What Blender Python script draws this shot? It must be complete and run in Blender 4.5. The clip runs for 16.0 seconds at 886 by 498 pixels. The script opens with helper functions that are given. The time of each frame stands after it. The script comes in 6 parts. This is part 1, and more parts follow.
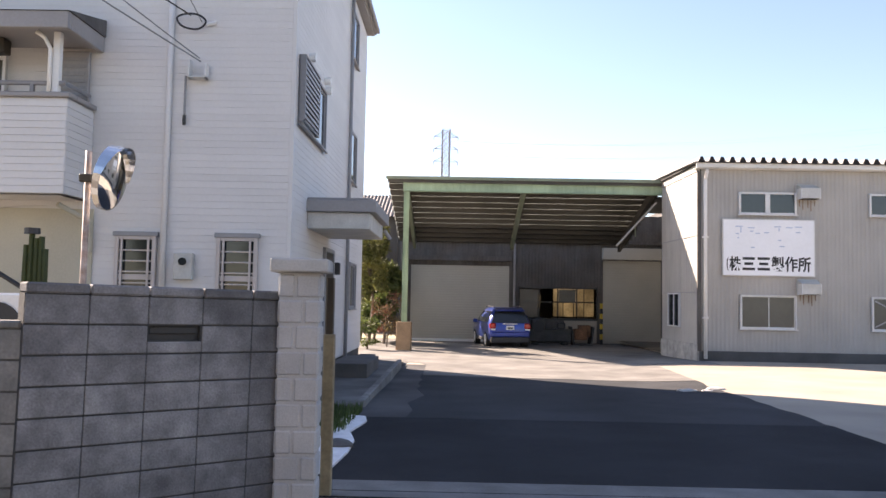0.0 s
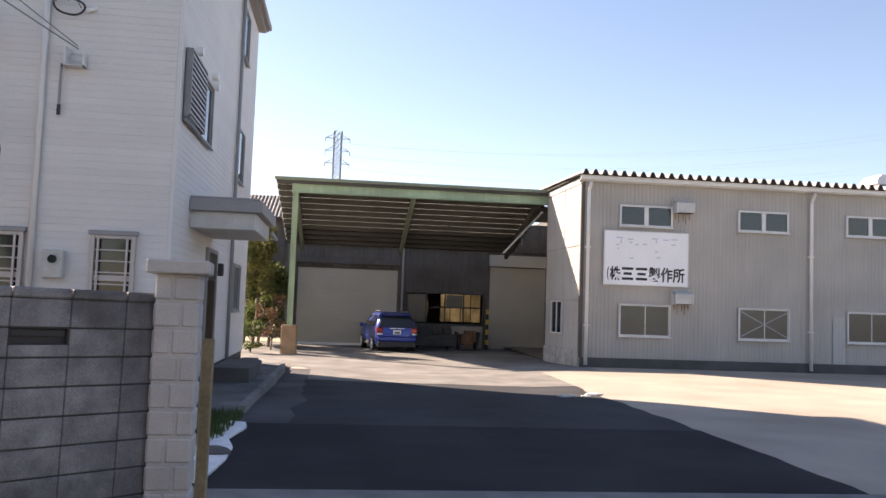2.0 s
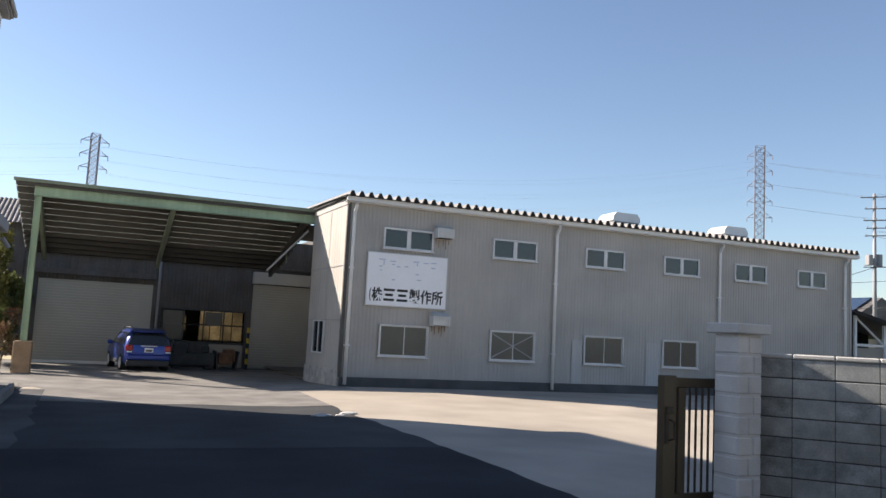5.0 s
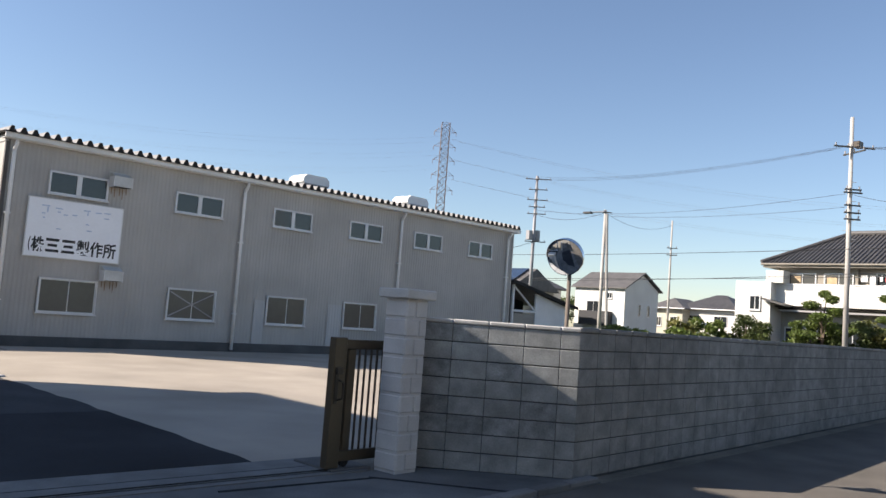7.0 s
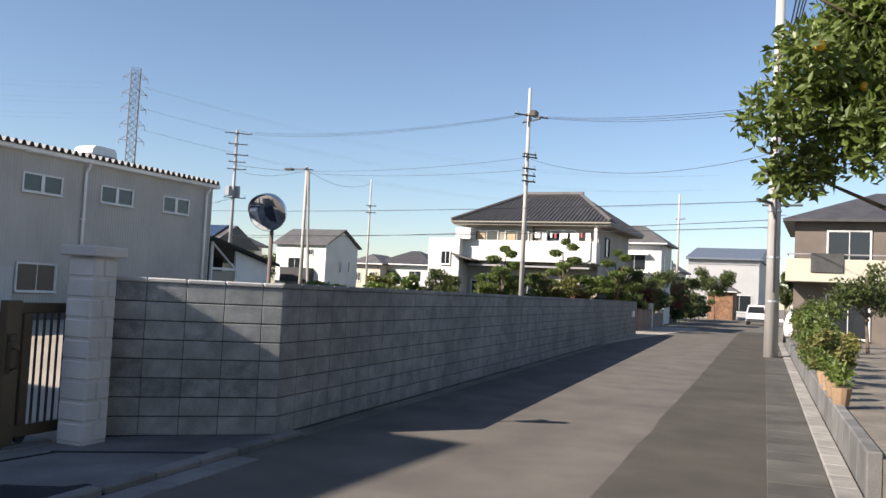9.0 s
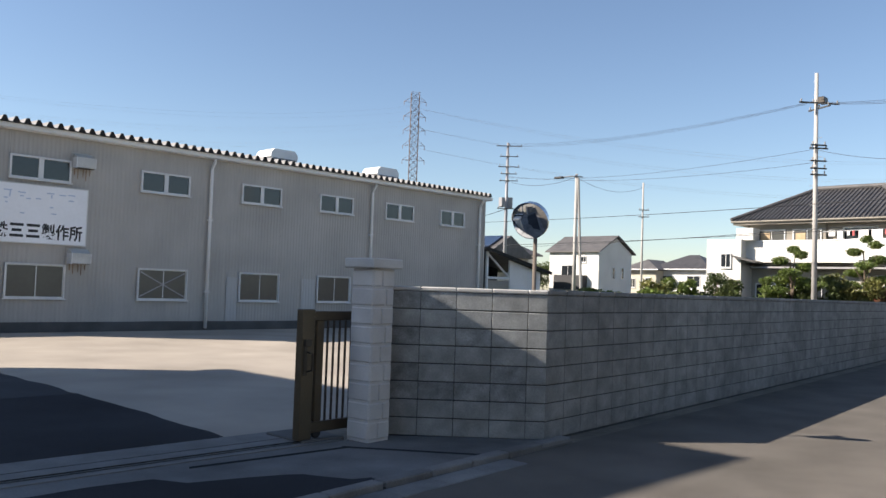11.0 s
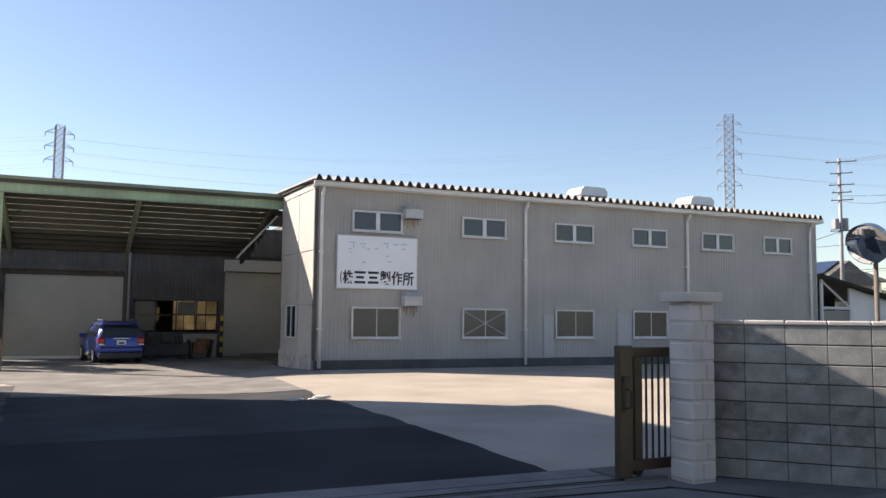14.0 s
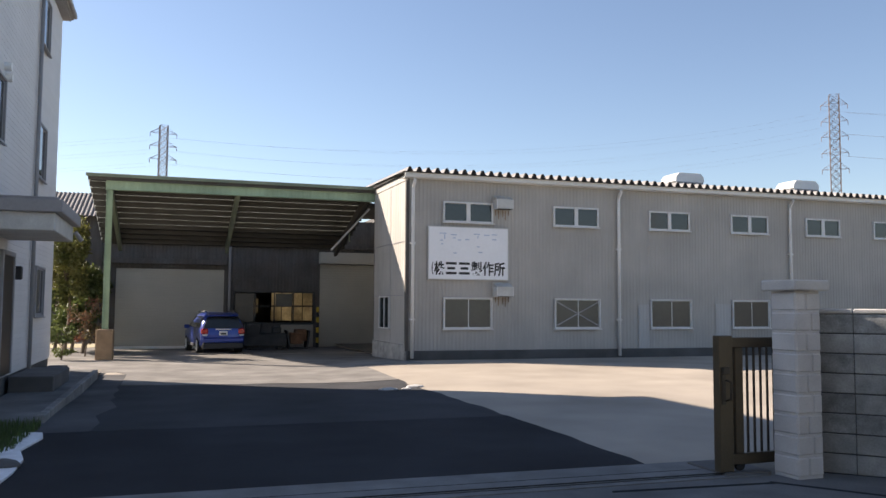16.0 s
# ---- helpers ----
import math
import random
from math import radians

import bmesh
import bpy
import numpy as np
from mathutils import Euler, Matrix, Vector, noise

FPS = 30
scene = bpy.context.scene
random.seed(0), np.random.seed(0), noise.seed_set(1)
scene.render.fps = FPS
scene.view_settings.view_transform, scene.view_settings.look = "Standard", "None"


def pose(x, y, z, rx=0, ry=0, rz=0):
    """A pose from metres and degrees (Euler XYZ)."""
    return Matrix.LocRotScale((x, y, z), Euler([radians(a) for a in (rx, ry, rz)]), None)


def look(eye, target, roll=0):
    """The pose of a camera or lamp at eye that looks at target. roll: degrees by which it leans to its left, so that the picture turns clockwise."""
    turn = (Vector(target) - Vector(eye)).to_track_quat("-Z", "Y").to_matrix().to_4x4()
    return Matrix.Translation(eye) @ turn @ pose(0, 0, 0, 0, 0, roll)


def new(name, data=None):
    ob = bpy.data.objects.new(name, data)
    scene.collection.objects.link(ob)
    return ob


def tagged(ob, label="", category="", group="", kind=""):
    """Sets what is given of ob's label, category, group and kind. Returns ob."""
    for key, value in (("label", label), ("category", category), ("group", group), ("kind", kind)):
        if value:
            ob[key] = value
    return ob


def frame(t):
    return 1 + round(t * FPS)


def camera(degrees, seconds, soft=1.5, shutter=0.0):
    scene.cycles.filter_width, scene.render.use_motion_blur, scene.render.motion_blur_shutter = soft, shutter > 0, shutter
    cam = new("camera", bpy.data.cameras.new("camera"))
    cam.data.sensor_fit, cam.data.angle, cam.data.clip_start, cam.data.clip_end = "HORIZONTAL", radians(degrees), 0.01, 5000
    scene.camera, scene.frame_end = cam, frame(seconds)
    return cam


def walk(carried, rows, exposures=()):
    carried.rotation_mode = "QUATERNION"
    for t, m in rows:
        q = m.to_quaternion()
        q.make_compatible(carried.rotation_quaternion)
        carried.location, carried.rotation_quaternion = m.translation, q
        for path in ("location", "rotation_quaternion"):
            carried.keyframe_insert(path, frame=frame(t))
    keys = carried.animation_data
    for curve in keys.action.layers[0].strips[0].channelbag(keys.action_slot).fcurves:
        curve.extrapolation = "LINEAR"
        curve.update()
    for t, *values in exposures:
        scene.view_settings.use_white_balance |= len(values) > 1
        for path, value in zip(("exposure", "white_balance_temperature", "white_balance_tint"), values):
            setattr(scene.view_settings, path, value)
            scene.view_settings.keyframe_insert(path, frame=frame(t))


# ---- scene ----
cam = camera(56.61, 16.0)
PATH = [
    (0, look((0.303, -0.844, 1.632), (0.138, 9.136, 2.249), 1.06)),
    (0.5, look((0.309, -0.812, 1.642), (0.508, 9.171, 2.193), 2.13)),
    (1, look((0.323, -0.823, 1.650), (0.970, 9.134, 2.309), 2.28)),
    (1.5, look((0.319, -0.817, 1.652), (1.253, 9.115, 2.343), 1.80)),
    (2, look((0.325, -0.819, 1.651), (1.496, 9.088, 2.351), 2.02)),
    (2.5, look((0.332, -0.795, 1.660), (2.265, 8.981, 2.496), 2.37)),
    (3, look((0.365, -0.871, 1.652), (2.941, 8.745, 2.606), 2.36)),
    (3.5, look((0.428, -0.825, 1.638), (3.710, 8.560, 2.712), 2.69)),
    (6, look((0.545, -0.978, 1.655), (5.041, 7.905, 2.594), 3.05)),
    (6.5, look((0.601, -0.963, 1.663), (6.189, 7.283, 2.540), 4.06)),
    (7, look((0.590, -0.939, 1.666), (7.537, 6.207, 2.482), 4.23)),
    (7.5, look((0.580, -0.931, 1.661), (8.686, 4.899, 2.203), 3.40)),
    (8, look((0.578, -0.893, 1.657), (9.276, 4.014, 2.170), 4.15)),
    (9.2, look((0.606, -0.919, 1.652), (9.662, 3.290, 2.172), 2.80)),
    (10.5, look((0.634, -0.946, 1.646), (8.336, 5.411, 2.175), 1.45)),
    (11, look((0.681, -1.005, 1.642), (7.870, 5.930, 2.114), 1.94)),
    (11.5, look((0.716, -1.037, 1.637), (7.394, 6.397, 1.977), 1.41)),
    (12, look((0.683, -1.064, 1.641), (6.754, 6.872, 2.026), 0.55)),
    (12.5, look((0.650, -1.070, 1.646), (6.194, 7.235, 2.196), 0.32)),
    (13, look((0.656, -1.081, 1.650), (5.819, 7.455, 2.333), -0.03)),
    (13.5, look((0.645, -1.085, 1.655), (5.387, 7.687, 2.411), 0.11)),
    (14, look((0.624, -1.101, 1.652), (4.736, 7.978, 2.473), 0.58)),
    (14.5, look((0.610, -1.114, 1.649), (4.290, 8.142, 2.531), 0.60)),
    (15, look((0.613, -1.104, 1.651), (3.959, 8.280, 2.506), 0.26)),
    (15.5, look((0.644, -1.079, 1.646), (3.888, 8.342, 2.497), 0.01)),
    (16, look((0.639, -1.079, 1.645), (3.725, 8.407, 2.346), 0.35)),
]
EXPOSURES = [(0, 1.86, 8150, 23), (2, 1.59, 8300, 23), (3.5, 1.14, 7700, 17.5), (6, 1.03, 7300, 15), (8, 0.91, 7120, 15), (11, 0.95, 7150, 14), (13.5, 1.18, 7550, 17), (16, 1.12, 7650, 17)]
SKY, SUN = 0.088, 5.0
walk(cam, PATH, EXPOSURES)

# ---- light: late-morning sun from beyond the house, clear sky ----
SUN_AZ, SUN_EL = math.atan2(-0.785, 0.62), radians(32.5)
world = bpy.data.worlds.new("sky")
scene.world = world
world.use_nodes = True
wn = world.node_tree.nodes
sky = wn.new("ShaderNodeTexSky")
sky.sky_type = "NISHITA"
sky.sun_disc = False
sky.sun_elevation, sky.sun_rotation = SUN_EL, SUN_AZ
sky.air_density, sky.dust_density, sky.ozone_density = 1.0, 0.35, 4.1
wn["Background"].inputs["Strength"].default_value = SKY
world.node_tree.links.new(sky.outputs[0], wn["Background"].inputs["Color"])
sun_data = bpy.data.lights.new("sun", "SUN")
sun_data.energy, sun_data.angle, sun_data.color = SUN, radians(0.53), (1.0, 0.965, 0.91)
sun = new("sun", sun_data)
sun_dir = Vector((math.sin(SUN_AZ) * math.cos(SUN_EL), math.cos(SUN_AZ) * math.cos(SUN_EL), math.sin(SUN_EL)))
sun.matrix_world = look(sun_dir * 60, (0, 0, 0))


# ---- materials ----
def make(name, color, rough=0.7, metal=0.0, var=0.18, scale=1.2, fine=40.0, bump=0.12, rnd=0.0, streak=0.0, island=0.0,
         trans=0.0, stain=0.0, spec=0.5, coat=0.0, tone=None):
    """A surface with broad patches, fine grain, optional vertical streaks, piece-to-piece variation and relief."""
    m = bpy.data.materials.new(name)
    m.use_nodes = True
    nt = m.node_tree
    b = nt.nodes["Principled BSDF"]
    geo = nt.nodes.new("ShaderNodeNewGeometry")

    def noise_tex(s, detail=4.0, vec=None):
        n = nt.nodes.new("ShaderNodeTexNoise")
        n.inputs["Scale"].default_value, n.inputs["Detail"].default_value = s, detail
        nt.links.new(vec or geo.outputs["Position"], n.inputs["Vector"])
        return n.outputs["Fac"]

    def math_node(op, a, b2):
        n = nt.nodes.new("ShaderNodeMath")
        n.operation = op
        for i, v in enumerate((a, b2)):
            if isinstance(v, (int, float)):
                n.inputs[i].default_value = v
            else:
                nt.links.new(v, n.inputs[i])
        return n.outputs[0]

    def spread(fac, lo, hi):
        n = nt.nodes.new("ShaderNodeMapRange")
        n.inputs["From Min"].default_value, n.inputs["From Max"].default_value = 0.3, 0.7
        n.inputs["To Min"].default_value, n.inputs["To Max"].default_value = lo, hi
        nt.links.new(fac, n.inputs["Value"])
        return n.outputs[0]

    grain = noise_tex(fine, 6.0)
    k = math_node("MULTIPLY", spread(noise_tex(scale), 1 - var, 1 + var), spread(grain, 1 - var * 0.6, 1 + var * 0.6))
    if streak:
        mp = nt.nodes.new("ShaderNodeMapping")
        mp.inputs["Scale"].default_value = (5.0, 5.0, 0.35)
        nt.links.new(geo.outputs["Position"], mp.inputs["Vector"])
        k = math_node("MULTIPLY", k, spread(noise_tex(1.5, 5.0, mp.outputs[0]), 1 - streak, 1 + streak * 0.5))
    if stain:
        n = noise_tex(0.55, 8.0)
        k = math_node("MULTIPLY", k, spread(n, 1 - stain, 1 + stain * 0.4))
    if rnd:
        oi = nt.nodes.new("ShaderNodeObjectInfo")
        k = math_node("MULTIPLY", k, math_node("ADD", 1 - rnd, math_node("MULTIPLY", oi.outputs["Random"], 2 * rnd)))
    if island:
        k = math_node("MULTIPLY", k, math_node("ADD", 1 - island, math_node("MULTIPLY", geo.outputs["Random Per Island"], 2 * island)))
    vm = nt.nodes.new("ShaderNodeVectorMath")
    vm.operation = "SCALE"
    if tone:
        mx = nt.nodes.new("ShaderNodeMix")
        mx.data_type = "RGBA"
        mx.inputs[6].default_value, mx.inputs[7].default_value = (*color, 1), (*tone, 1)
        nt.links.new(spread(noise_tex(scale * 1.7, 6.0), 0.0, 1.0), mx.inputs[0])
        nt.links.new(mx.outputs[2], vm.inputs[0])
    else:
        vm.inputs[0].default_value = color
    nt.links.new(k, vm.inputs["Scale"])
    nt.links.new(vm.outputs[0], b.inputs["Base Color"])
    b.inputs["Roughness"].default_value, b.inputs["Metallic"].default_value = rough, metal
    b.inputs["Specular IOR Level"].default_value, b.inputs["Coat Weight"].default_value = spec, coat
    if bump:
        bn = nt.nodes.new("ShaderNodeBump")
        bn.inputs["Strength"].default_value, bn.inputs["Distance"].default_value = bump, 0.01
        nt.links.new(grain, bn.inputs["Height"])
        nt.links.new(bn.outputs[0], b.inputs["Normal"])
    if trans:
        tr, mix = nt.nodes.new("ShaderNodeBsdfTranslucent"), nt.nodes.new("ShaderNodeMixShader")
        nt.links.new(vm.outputs[0], tr.inputs["Color"])
        mix.inputs[0].default_value = trans
        nt.links.new(b.outputs[0], mix.inputs[1])
        nt.links.new(tr.outputs[0], mix.inputs[2])
        nt.links.new(mix.outputs[0], nt.nodes["Material Output"].inputs["Surface"])
    return m


M = dict(
    roof_blue=make("blue_grey_roof", (0.13, 0.155, 0.19), 0.5, 0.2, var=0.08, fine=15, bump=0.05),
    shade_wall=make("shaded_brown_wall", (0.14, 0.115, 0.095), 0.85, var=0.15, scale=1, fine=30, bump=0.1),
    soffit=make("beige_soffit", (0.26, 0.235, 0.195), 0.8, var=0.1, fine=30),
    curtain=make("tan_curtain", (0.45, 0.33, 0.2), 0.9, var=0.15, scale=5, fine=40),
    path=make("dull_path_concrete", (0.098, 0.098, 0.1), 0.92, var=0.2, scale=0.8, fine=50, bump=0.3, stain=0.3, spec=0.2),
    earth=make("earth", (0.16, 0.14, 0.11), 0.95, var=0.3, fine=15, bump=0.5),
    asphalt=make("worn_asphalt", (0.056, 0.058, 0.062), 0.95, var=0.18, scale=0.5, fine=90, bump=0.5, stain=0.3, spec=0.15),
    rear_yard=make("grey_rear_paving", (0.21, 0.2, 0.185), 0.92, var=0.2, scale=1.3, fine=60, bump=0.5, stain=0.3, spec=0.2),
    hall=make("pale_grey_metal_wall", (0.35, 0.35, 0.35), 0.6, var=0.05, scale=0.5, fine=20, bump=0.03),
    board_dark=make("dark_shade_board", (0.035, 0.033, 0.03), 0.8, var=0.25, scale=1.5, fine=20, bump=0.05, rnd=0.15),
    road=make("road_asphalt", (0.138, 0.125, 0.109), 0.95, var=0.14, scale=1.1, fine=140, bump=0.6, stain=0.1, spec=0.1),
    patch=make("dark_asphalt_patch", (0.036, 0.037, 0.041), 0.95, var=0.18, scale=0.6, fine=90, bump=0.5, stain=0.28, spec=0.12),
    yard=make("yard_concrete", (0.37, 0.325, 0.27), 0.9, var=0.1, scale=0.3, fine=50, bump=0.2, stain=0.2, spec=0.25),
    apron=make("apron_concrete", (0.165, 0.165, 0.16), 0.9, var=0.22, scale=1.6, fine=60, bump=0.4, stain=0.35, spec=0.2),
    road_slab=make("gutter_concrete", (0.1, 0.095, 0.085), 0.92, var=0.2, scale=2.0, fine=70, bump=0.5, rnd=0.12, stain=0.3, spec=0.15),
    kerb_pale=make("pale_kerb_concrete", (0.29, 0.278, 0.255), 0.9, var=0.2, scale=2.5, fine=60, bump=0.4, rnd=0.12, stain=0.25, spec=0.2),
    kerb=make("kerb_concrete", (0.18, 0.177, 0.17), 0.9, var=0.2, scale=2.5, fine=60, bump=0.4, rnd=0.14, stain=0.2, spec=0.2),
    steel_rail=make("rail_steel", (0.03, 0.03, 0.03), 0.5, 0.7, fine=80),
    block=make("grey_block", (0.36, 0.368, 0.355), 0.92, var=0.2, scale=3.5, fine=60, bump=0.25, rnd=0.05, stain=0.4, tone=(0.26, 0.272, 0.27)),
    # darker twin of grey_block: the sunless left wall's shade is in its colour
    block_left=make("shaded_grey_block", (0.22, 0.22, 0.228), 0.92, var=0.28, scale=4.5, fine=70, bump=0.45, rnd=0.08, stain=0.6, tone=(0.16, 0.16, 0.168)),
    block_dark=make("dark_block", (0.245, 0.24, 0.23), 0.92, var=0.2, scale=3.4, fine=45, bump=0.6, rnd=0.06, island=0.06, stain=0.25, tone=(0.175, 0.177, 0.172)),
    block_stained=make("stained_block", (0.225, 0.235, 0.232), 0.93, var=0.3, scale=6.0, fine=60, bump=0.3, rnd=0.1, stain=0.35, tone=(0.29, 0.302, 0.3)),
    road_new=make("newer_brown_asphalt", (0.085, 0.078, 0.066), 0.95, var=0.14, scale=1.2, fine=140, bump=0.6, stain=0.15, spec=0.1),
    chrome=make("polished_steel", (0.7, 0.71, 0.72), 0.15, 1.0, var=0.08, fine=25, bump=0.03),
    post_rust=make("pale_post_with_rust", (0.5, 0.42, 0.38), 0.6, var=0.3, scale=6, fine=30, bump=0.1, tone=(0.26, 0.16, 0.11)),
    mortar_pale=make("weathered_mortar", (0.1, 0.1, 0.097), 0.95, var=0.25, fine=80, bump=0.4),
    mortar=make("mortar", (0.055, 0.055, 0.055), 0.95, var=0.2, fine=80, bump=0.4),
    pillar=make("pale_pillar_block", (0.52, 0.505, 0.49), 0.9, var=0.1, scale=3, fine=70, bump=0.35, rnd=0.06, stain=0.14),
    coping=make("pale_coping", (0.5, 0.49, 0.47), 0.9, var=0.12, scale=2, fine=60, bump=0.3, stain=0.2),
    clad=make("grey_cladding", (0.42, 0.4, 0.368), 0.6, var=0.04, scale=0.4, fine=25, bump=0.05, streak=0.06, stain=0.17),
    clad_new=make("replaced_cladding", (0.45, 0.445, 0.43), 0.55, var=0.03, scale=0.5, fine=25, bump=0.05, streak=0.03),
    # rust tone is its own; part of the darkness is the bay's shade
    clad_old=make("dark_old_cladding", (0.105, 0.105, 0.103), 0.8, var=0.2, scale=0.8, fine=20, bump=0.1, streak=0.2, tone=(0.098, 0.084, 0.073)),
    end_plinth=make("sunlit_plinth_concrete", (0.42, 0.4, 0.37), 0.92, var=0.25, scale=4, fine=50, bump=0.5, stain=0.35),
    skirt=make("skirting_concrete", (0.1, 0.098, 0.095), 0.9, var=0.2, scale=1.5, fine=50, bump=0.3, stain=0.25),
    trim_white=make("white_trim", (0.8, 0.8, 0.78), 0.5, var=0.06, fine=20, bump=0.03, stain=0.08),
    trim_grey=make("grey_trim", (0.27, 0.27, 0.28), 0.5, var=0.1, fine=20, bump=0.03, stain=0.1),
    roofmetal=make("roof_metal", (0.15, 0.15, 0.15), 0.6, 0.1, var=0.12, fine=20, bump=0.04, streak=0.15),
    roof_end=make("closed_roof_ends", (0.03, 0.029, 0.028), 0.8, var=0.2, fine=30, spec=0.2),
    alu=make("pale_aluminium", (0.66, 0.66, 0.645), 0.45, 0.1, var=0.08, scale=2, fine=30, bump=0.02),
    bronze=make("bronze_aluminium", (0.095, 0.072, 0.046), 0.45, 0.5, var=0.12, fine=40, bump=0.03),
    bronze_dark=make("dark_bronze", (0.055, 0.045, 0.035), 0.45, 0.5, var=0.1, fine=40, bump=0.03),
    glass_up=make("upper_glass", (0.02, 0.027, 0.03), 0.1, var=0.15, scale=0.8, fine=8, bump=0.0, spec=0.6),
    glass_low=make("frosted_glass", (0.07, 0.07, 0.062), 0.22, var=0.1, scale=0.7, fine=8, bump=0.0, spec=0.5),
    glass_dark=make("dark_glass", (0.02, 0.024, 0.028), 0.06, var=0.1, scale=0.8, fine=8, bump=0.0, spec=0.6),
    sign=make("sign_white", (0.87, 0.88, 0.9), 0.4, var=0.03, scale=0.8, fine=12, bump=0.02, stain=0.05),
    ink=make("black_ink", (0.012, 0.012, 0.014), 0.5, var=0.2, fine=30, bump=0.0),
    ink_faded=make("faded_ink", (0.45, 0.53, 0.66), 0.5, var=0.12, fine=30, bump=0.0),
    hood_metal=make("dull_hood_metal", (0.56, 0.56, 0.53), 0.55, 0.1, var=0.12, scale=3, fine=30, bump=0.04, stain=0.2),
    sash_beige=make("pinkish_window_frame", (0.5, 0.445, 0.42), 0.5, 0.1, var=0.06, fine=30, bump=0.02),
    rust=make("rust", (0.19, 0.1, 0.055), 0.85, var=0.4, scale=3, fine=30, bump=0.2),
    green=make("pale_green_paint", (0.33, 0.45, 0.3), 0.55, var=0.14, scale=1.4, fine=25, bump=0.04, streak=0.15, stain=0.2),
    green_dark=make("aged_green_steel", (0.2, 0.24, 0.17), 0.6, var=0.2, scale=1.0, fine=25, bump=0.05, stain=0.2),
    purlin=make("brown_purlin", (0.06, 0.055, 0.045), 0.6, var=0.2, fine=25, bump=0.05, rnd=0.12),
    sheet=make("translucent_roof_sheet", (0.42, 0.44, 0.4), 0.5, var=0.15, scale=1.5, fine=15, bump=0.03, trans=0.35, streak=0.2),
    shutter=make("beige_shutter", (0.42, 0.412, 0.362), 0.55, var=0.05, scale=0.8, fine=20, bump=0.02, stain=0.1),
    footing=make("brown_footing", (0.3, 0.2, 0.12), 0.9, var=0.2, scale=3, fine=50, bump=0.3, stain=0.2),
    fibre=make("yellow_fibreglass", (0.42, 0.37, 0.27), 0.6, var=0.35, scale=1.8, fine=12, bump=0.02, trans=0.5, stain=0.4),
    clutter=make("oily_machine_paint", (0.05, 0.05, 0.048), 0.6, var=0.3, scale=3, fine=20, bump=0.1),
    hazard_y=make("hazard_yellow", (0.6, 0.42, 0.05), 0.6, var=0.2, fine=30),
    board=make("white_siding", (0.66, 0.65, 0.64), 0.6, var=0.035, scale=0.7, fine=25, bump=0.06, rnd=0.03, stain=0.05),
    board_gap=make("siding_joint", (0.6, 0.59, 0.58), 0.8, var=0.1, fine=30),
    eave=make("eave_paint", (0.3, 0.29, 0.29), 0.55, var=0.08, fine=25),
    cream=make("cream_render", (0.47, 0.44, 0.35), 0.8, var=0.08, scale=0.8, fine=40, bump=0.15),
    tile=make("dark_roof_tile", (0.06, 0.057, 0.056), 0.5, var=0.25, scale=2.0, fine=9, bump=0.2),
    tile_grey=make("grey_slate_roof", (0.095, 0.09, 0.088), 0.65, var=0.2, scale=1.5, fine=9, bump=0.2),
    render_white=make("white_render", (0.62, 0.61, 0.57), 0.8, var=0.05, scale=0.6, fine=40, bump=0.1, stain=0.06),
    render_grey=make("grey_render", (0.36, 0.33, 0.28), 0.8, var=0.1, scale=0.6, fine=40, bump=0.1),
    brown_wall=make("brown_garden_wall", (0.2, 0.14, 0.11), 0.9, var=0.2, scale=2, fine=30, bump=0.3),
    concrete_pole=make("pole_concrete", (0.41, 0.39, 0.36), 0.85, var=0.08, scale=1.5, fine=50, bump=0.15, streak=0.15),
    steel=make("galvanised_steel", (0.45, 0.46, 0.47), 0.45, 0.6, var=0.12, fine=30, bump=0.05),
    pylon=make("weathered_pylon_steel", (0.17, 0.14, 0.135), 0.7, 0.0, var=0.15, fine=10),
    wire=make("black_wire", (0.03, 0.03, 0.033), 0.6, var=0.2, fine=20, bump=0.0),
    wire_grey=make("aluminium_line", (0.25, 0.26, 0.28), 0.6, var=0.1, fine=20, bump=0.0),
    mirror=make("mirror_face", (0.85, 0.86, 0.86), 0.04, 1.0, var=0.02, scale=3, fine=10, bump=0.0),
    orange=make("faded_orange_post", (0.32, 0.25, 0.15), 0.6, var=0.3, scale=3, fine=25, bump=0.1, stain=0.35),
    leaf=make("green_leaf", (0.1, 0.15, 0.03), 0.45, var=0.25, scale=1.5, fine=12, bump=0.0, island=0.4, trans=0.38, tone=(0.13, 0.165, 0.04)),
    leaf_dark=make("dark_leaf", (0.065, 0.095, 0.028), 0.55, var=0.25, scale=1.0, fine=10, bump=0.0, island=0.35, trans=0.4, tone=(0.1, 0.12, 0.035)),
    leaf_yellow=make("yellowing_leaf", (0.18, 0.165, 0.045), 0.55, var=0.25, scale=1.0, fine=10, bump=0.0, island=0.4, trans=0.3, tone=(0.09, 0.11, 0.03)),
    leaf_red=make("reddish_leaf", (0.2, 0.07, 0.045), 0.55, var=0.25, scale=1.0, fine=10, bump=0.0, island=0.35, trans=0.3, tone=(0.12, 0.1, 0.04)),
    bark=make("bark", (0.12, 0.09, 0.065), 0.9, var=0.3, scale=4, fine=25, bump=0.5),
    grass=make("grass", (0.05, 0.085, 0.02), 0.7, var=0.3, scale=2, fine=25, bump=0.1, island=0.35, trans=0.25),
    fruit=make("yellow_fruit", (0.75, 0.42, 0.03), 0.45, var=0.1, fine=40, bump=0.1),
    car_blue=make("metallic_blue_paint", (0.008, 0.042, 0.28), 0.28, 0.25, var=0.03, fine=200, bump=0.0, coat=0.5),
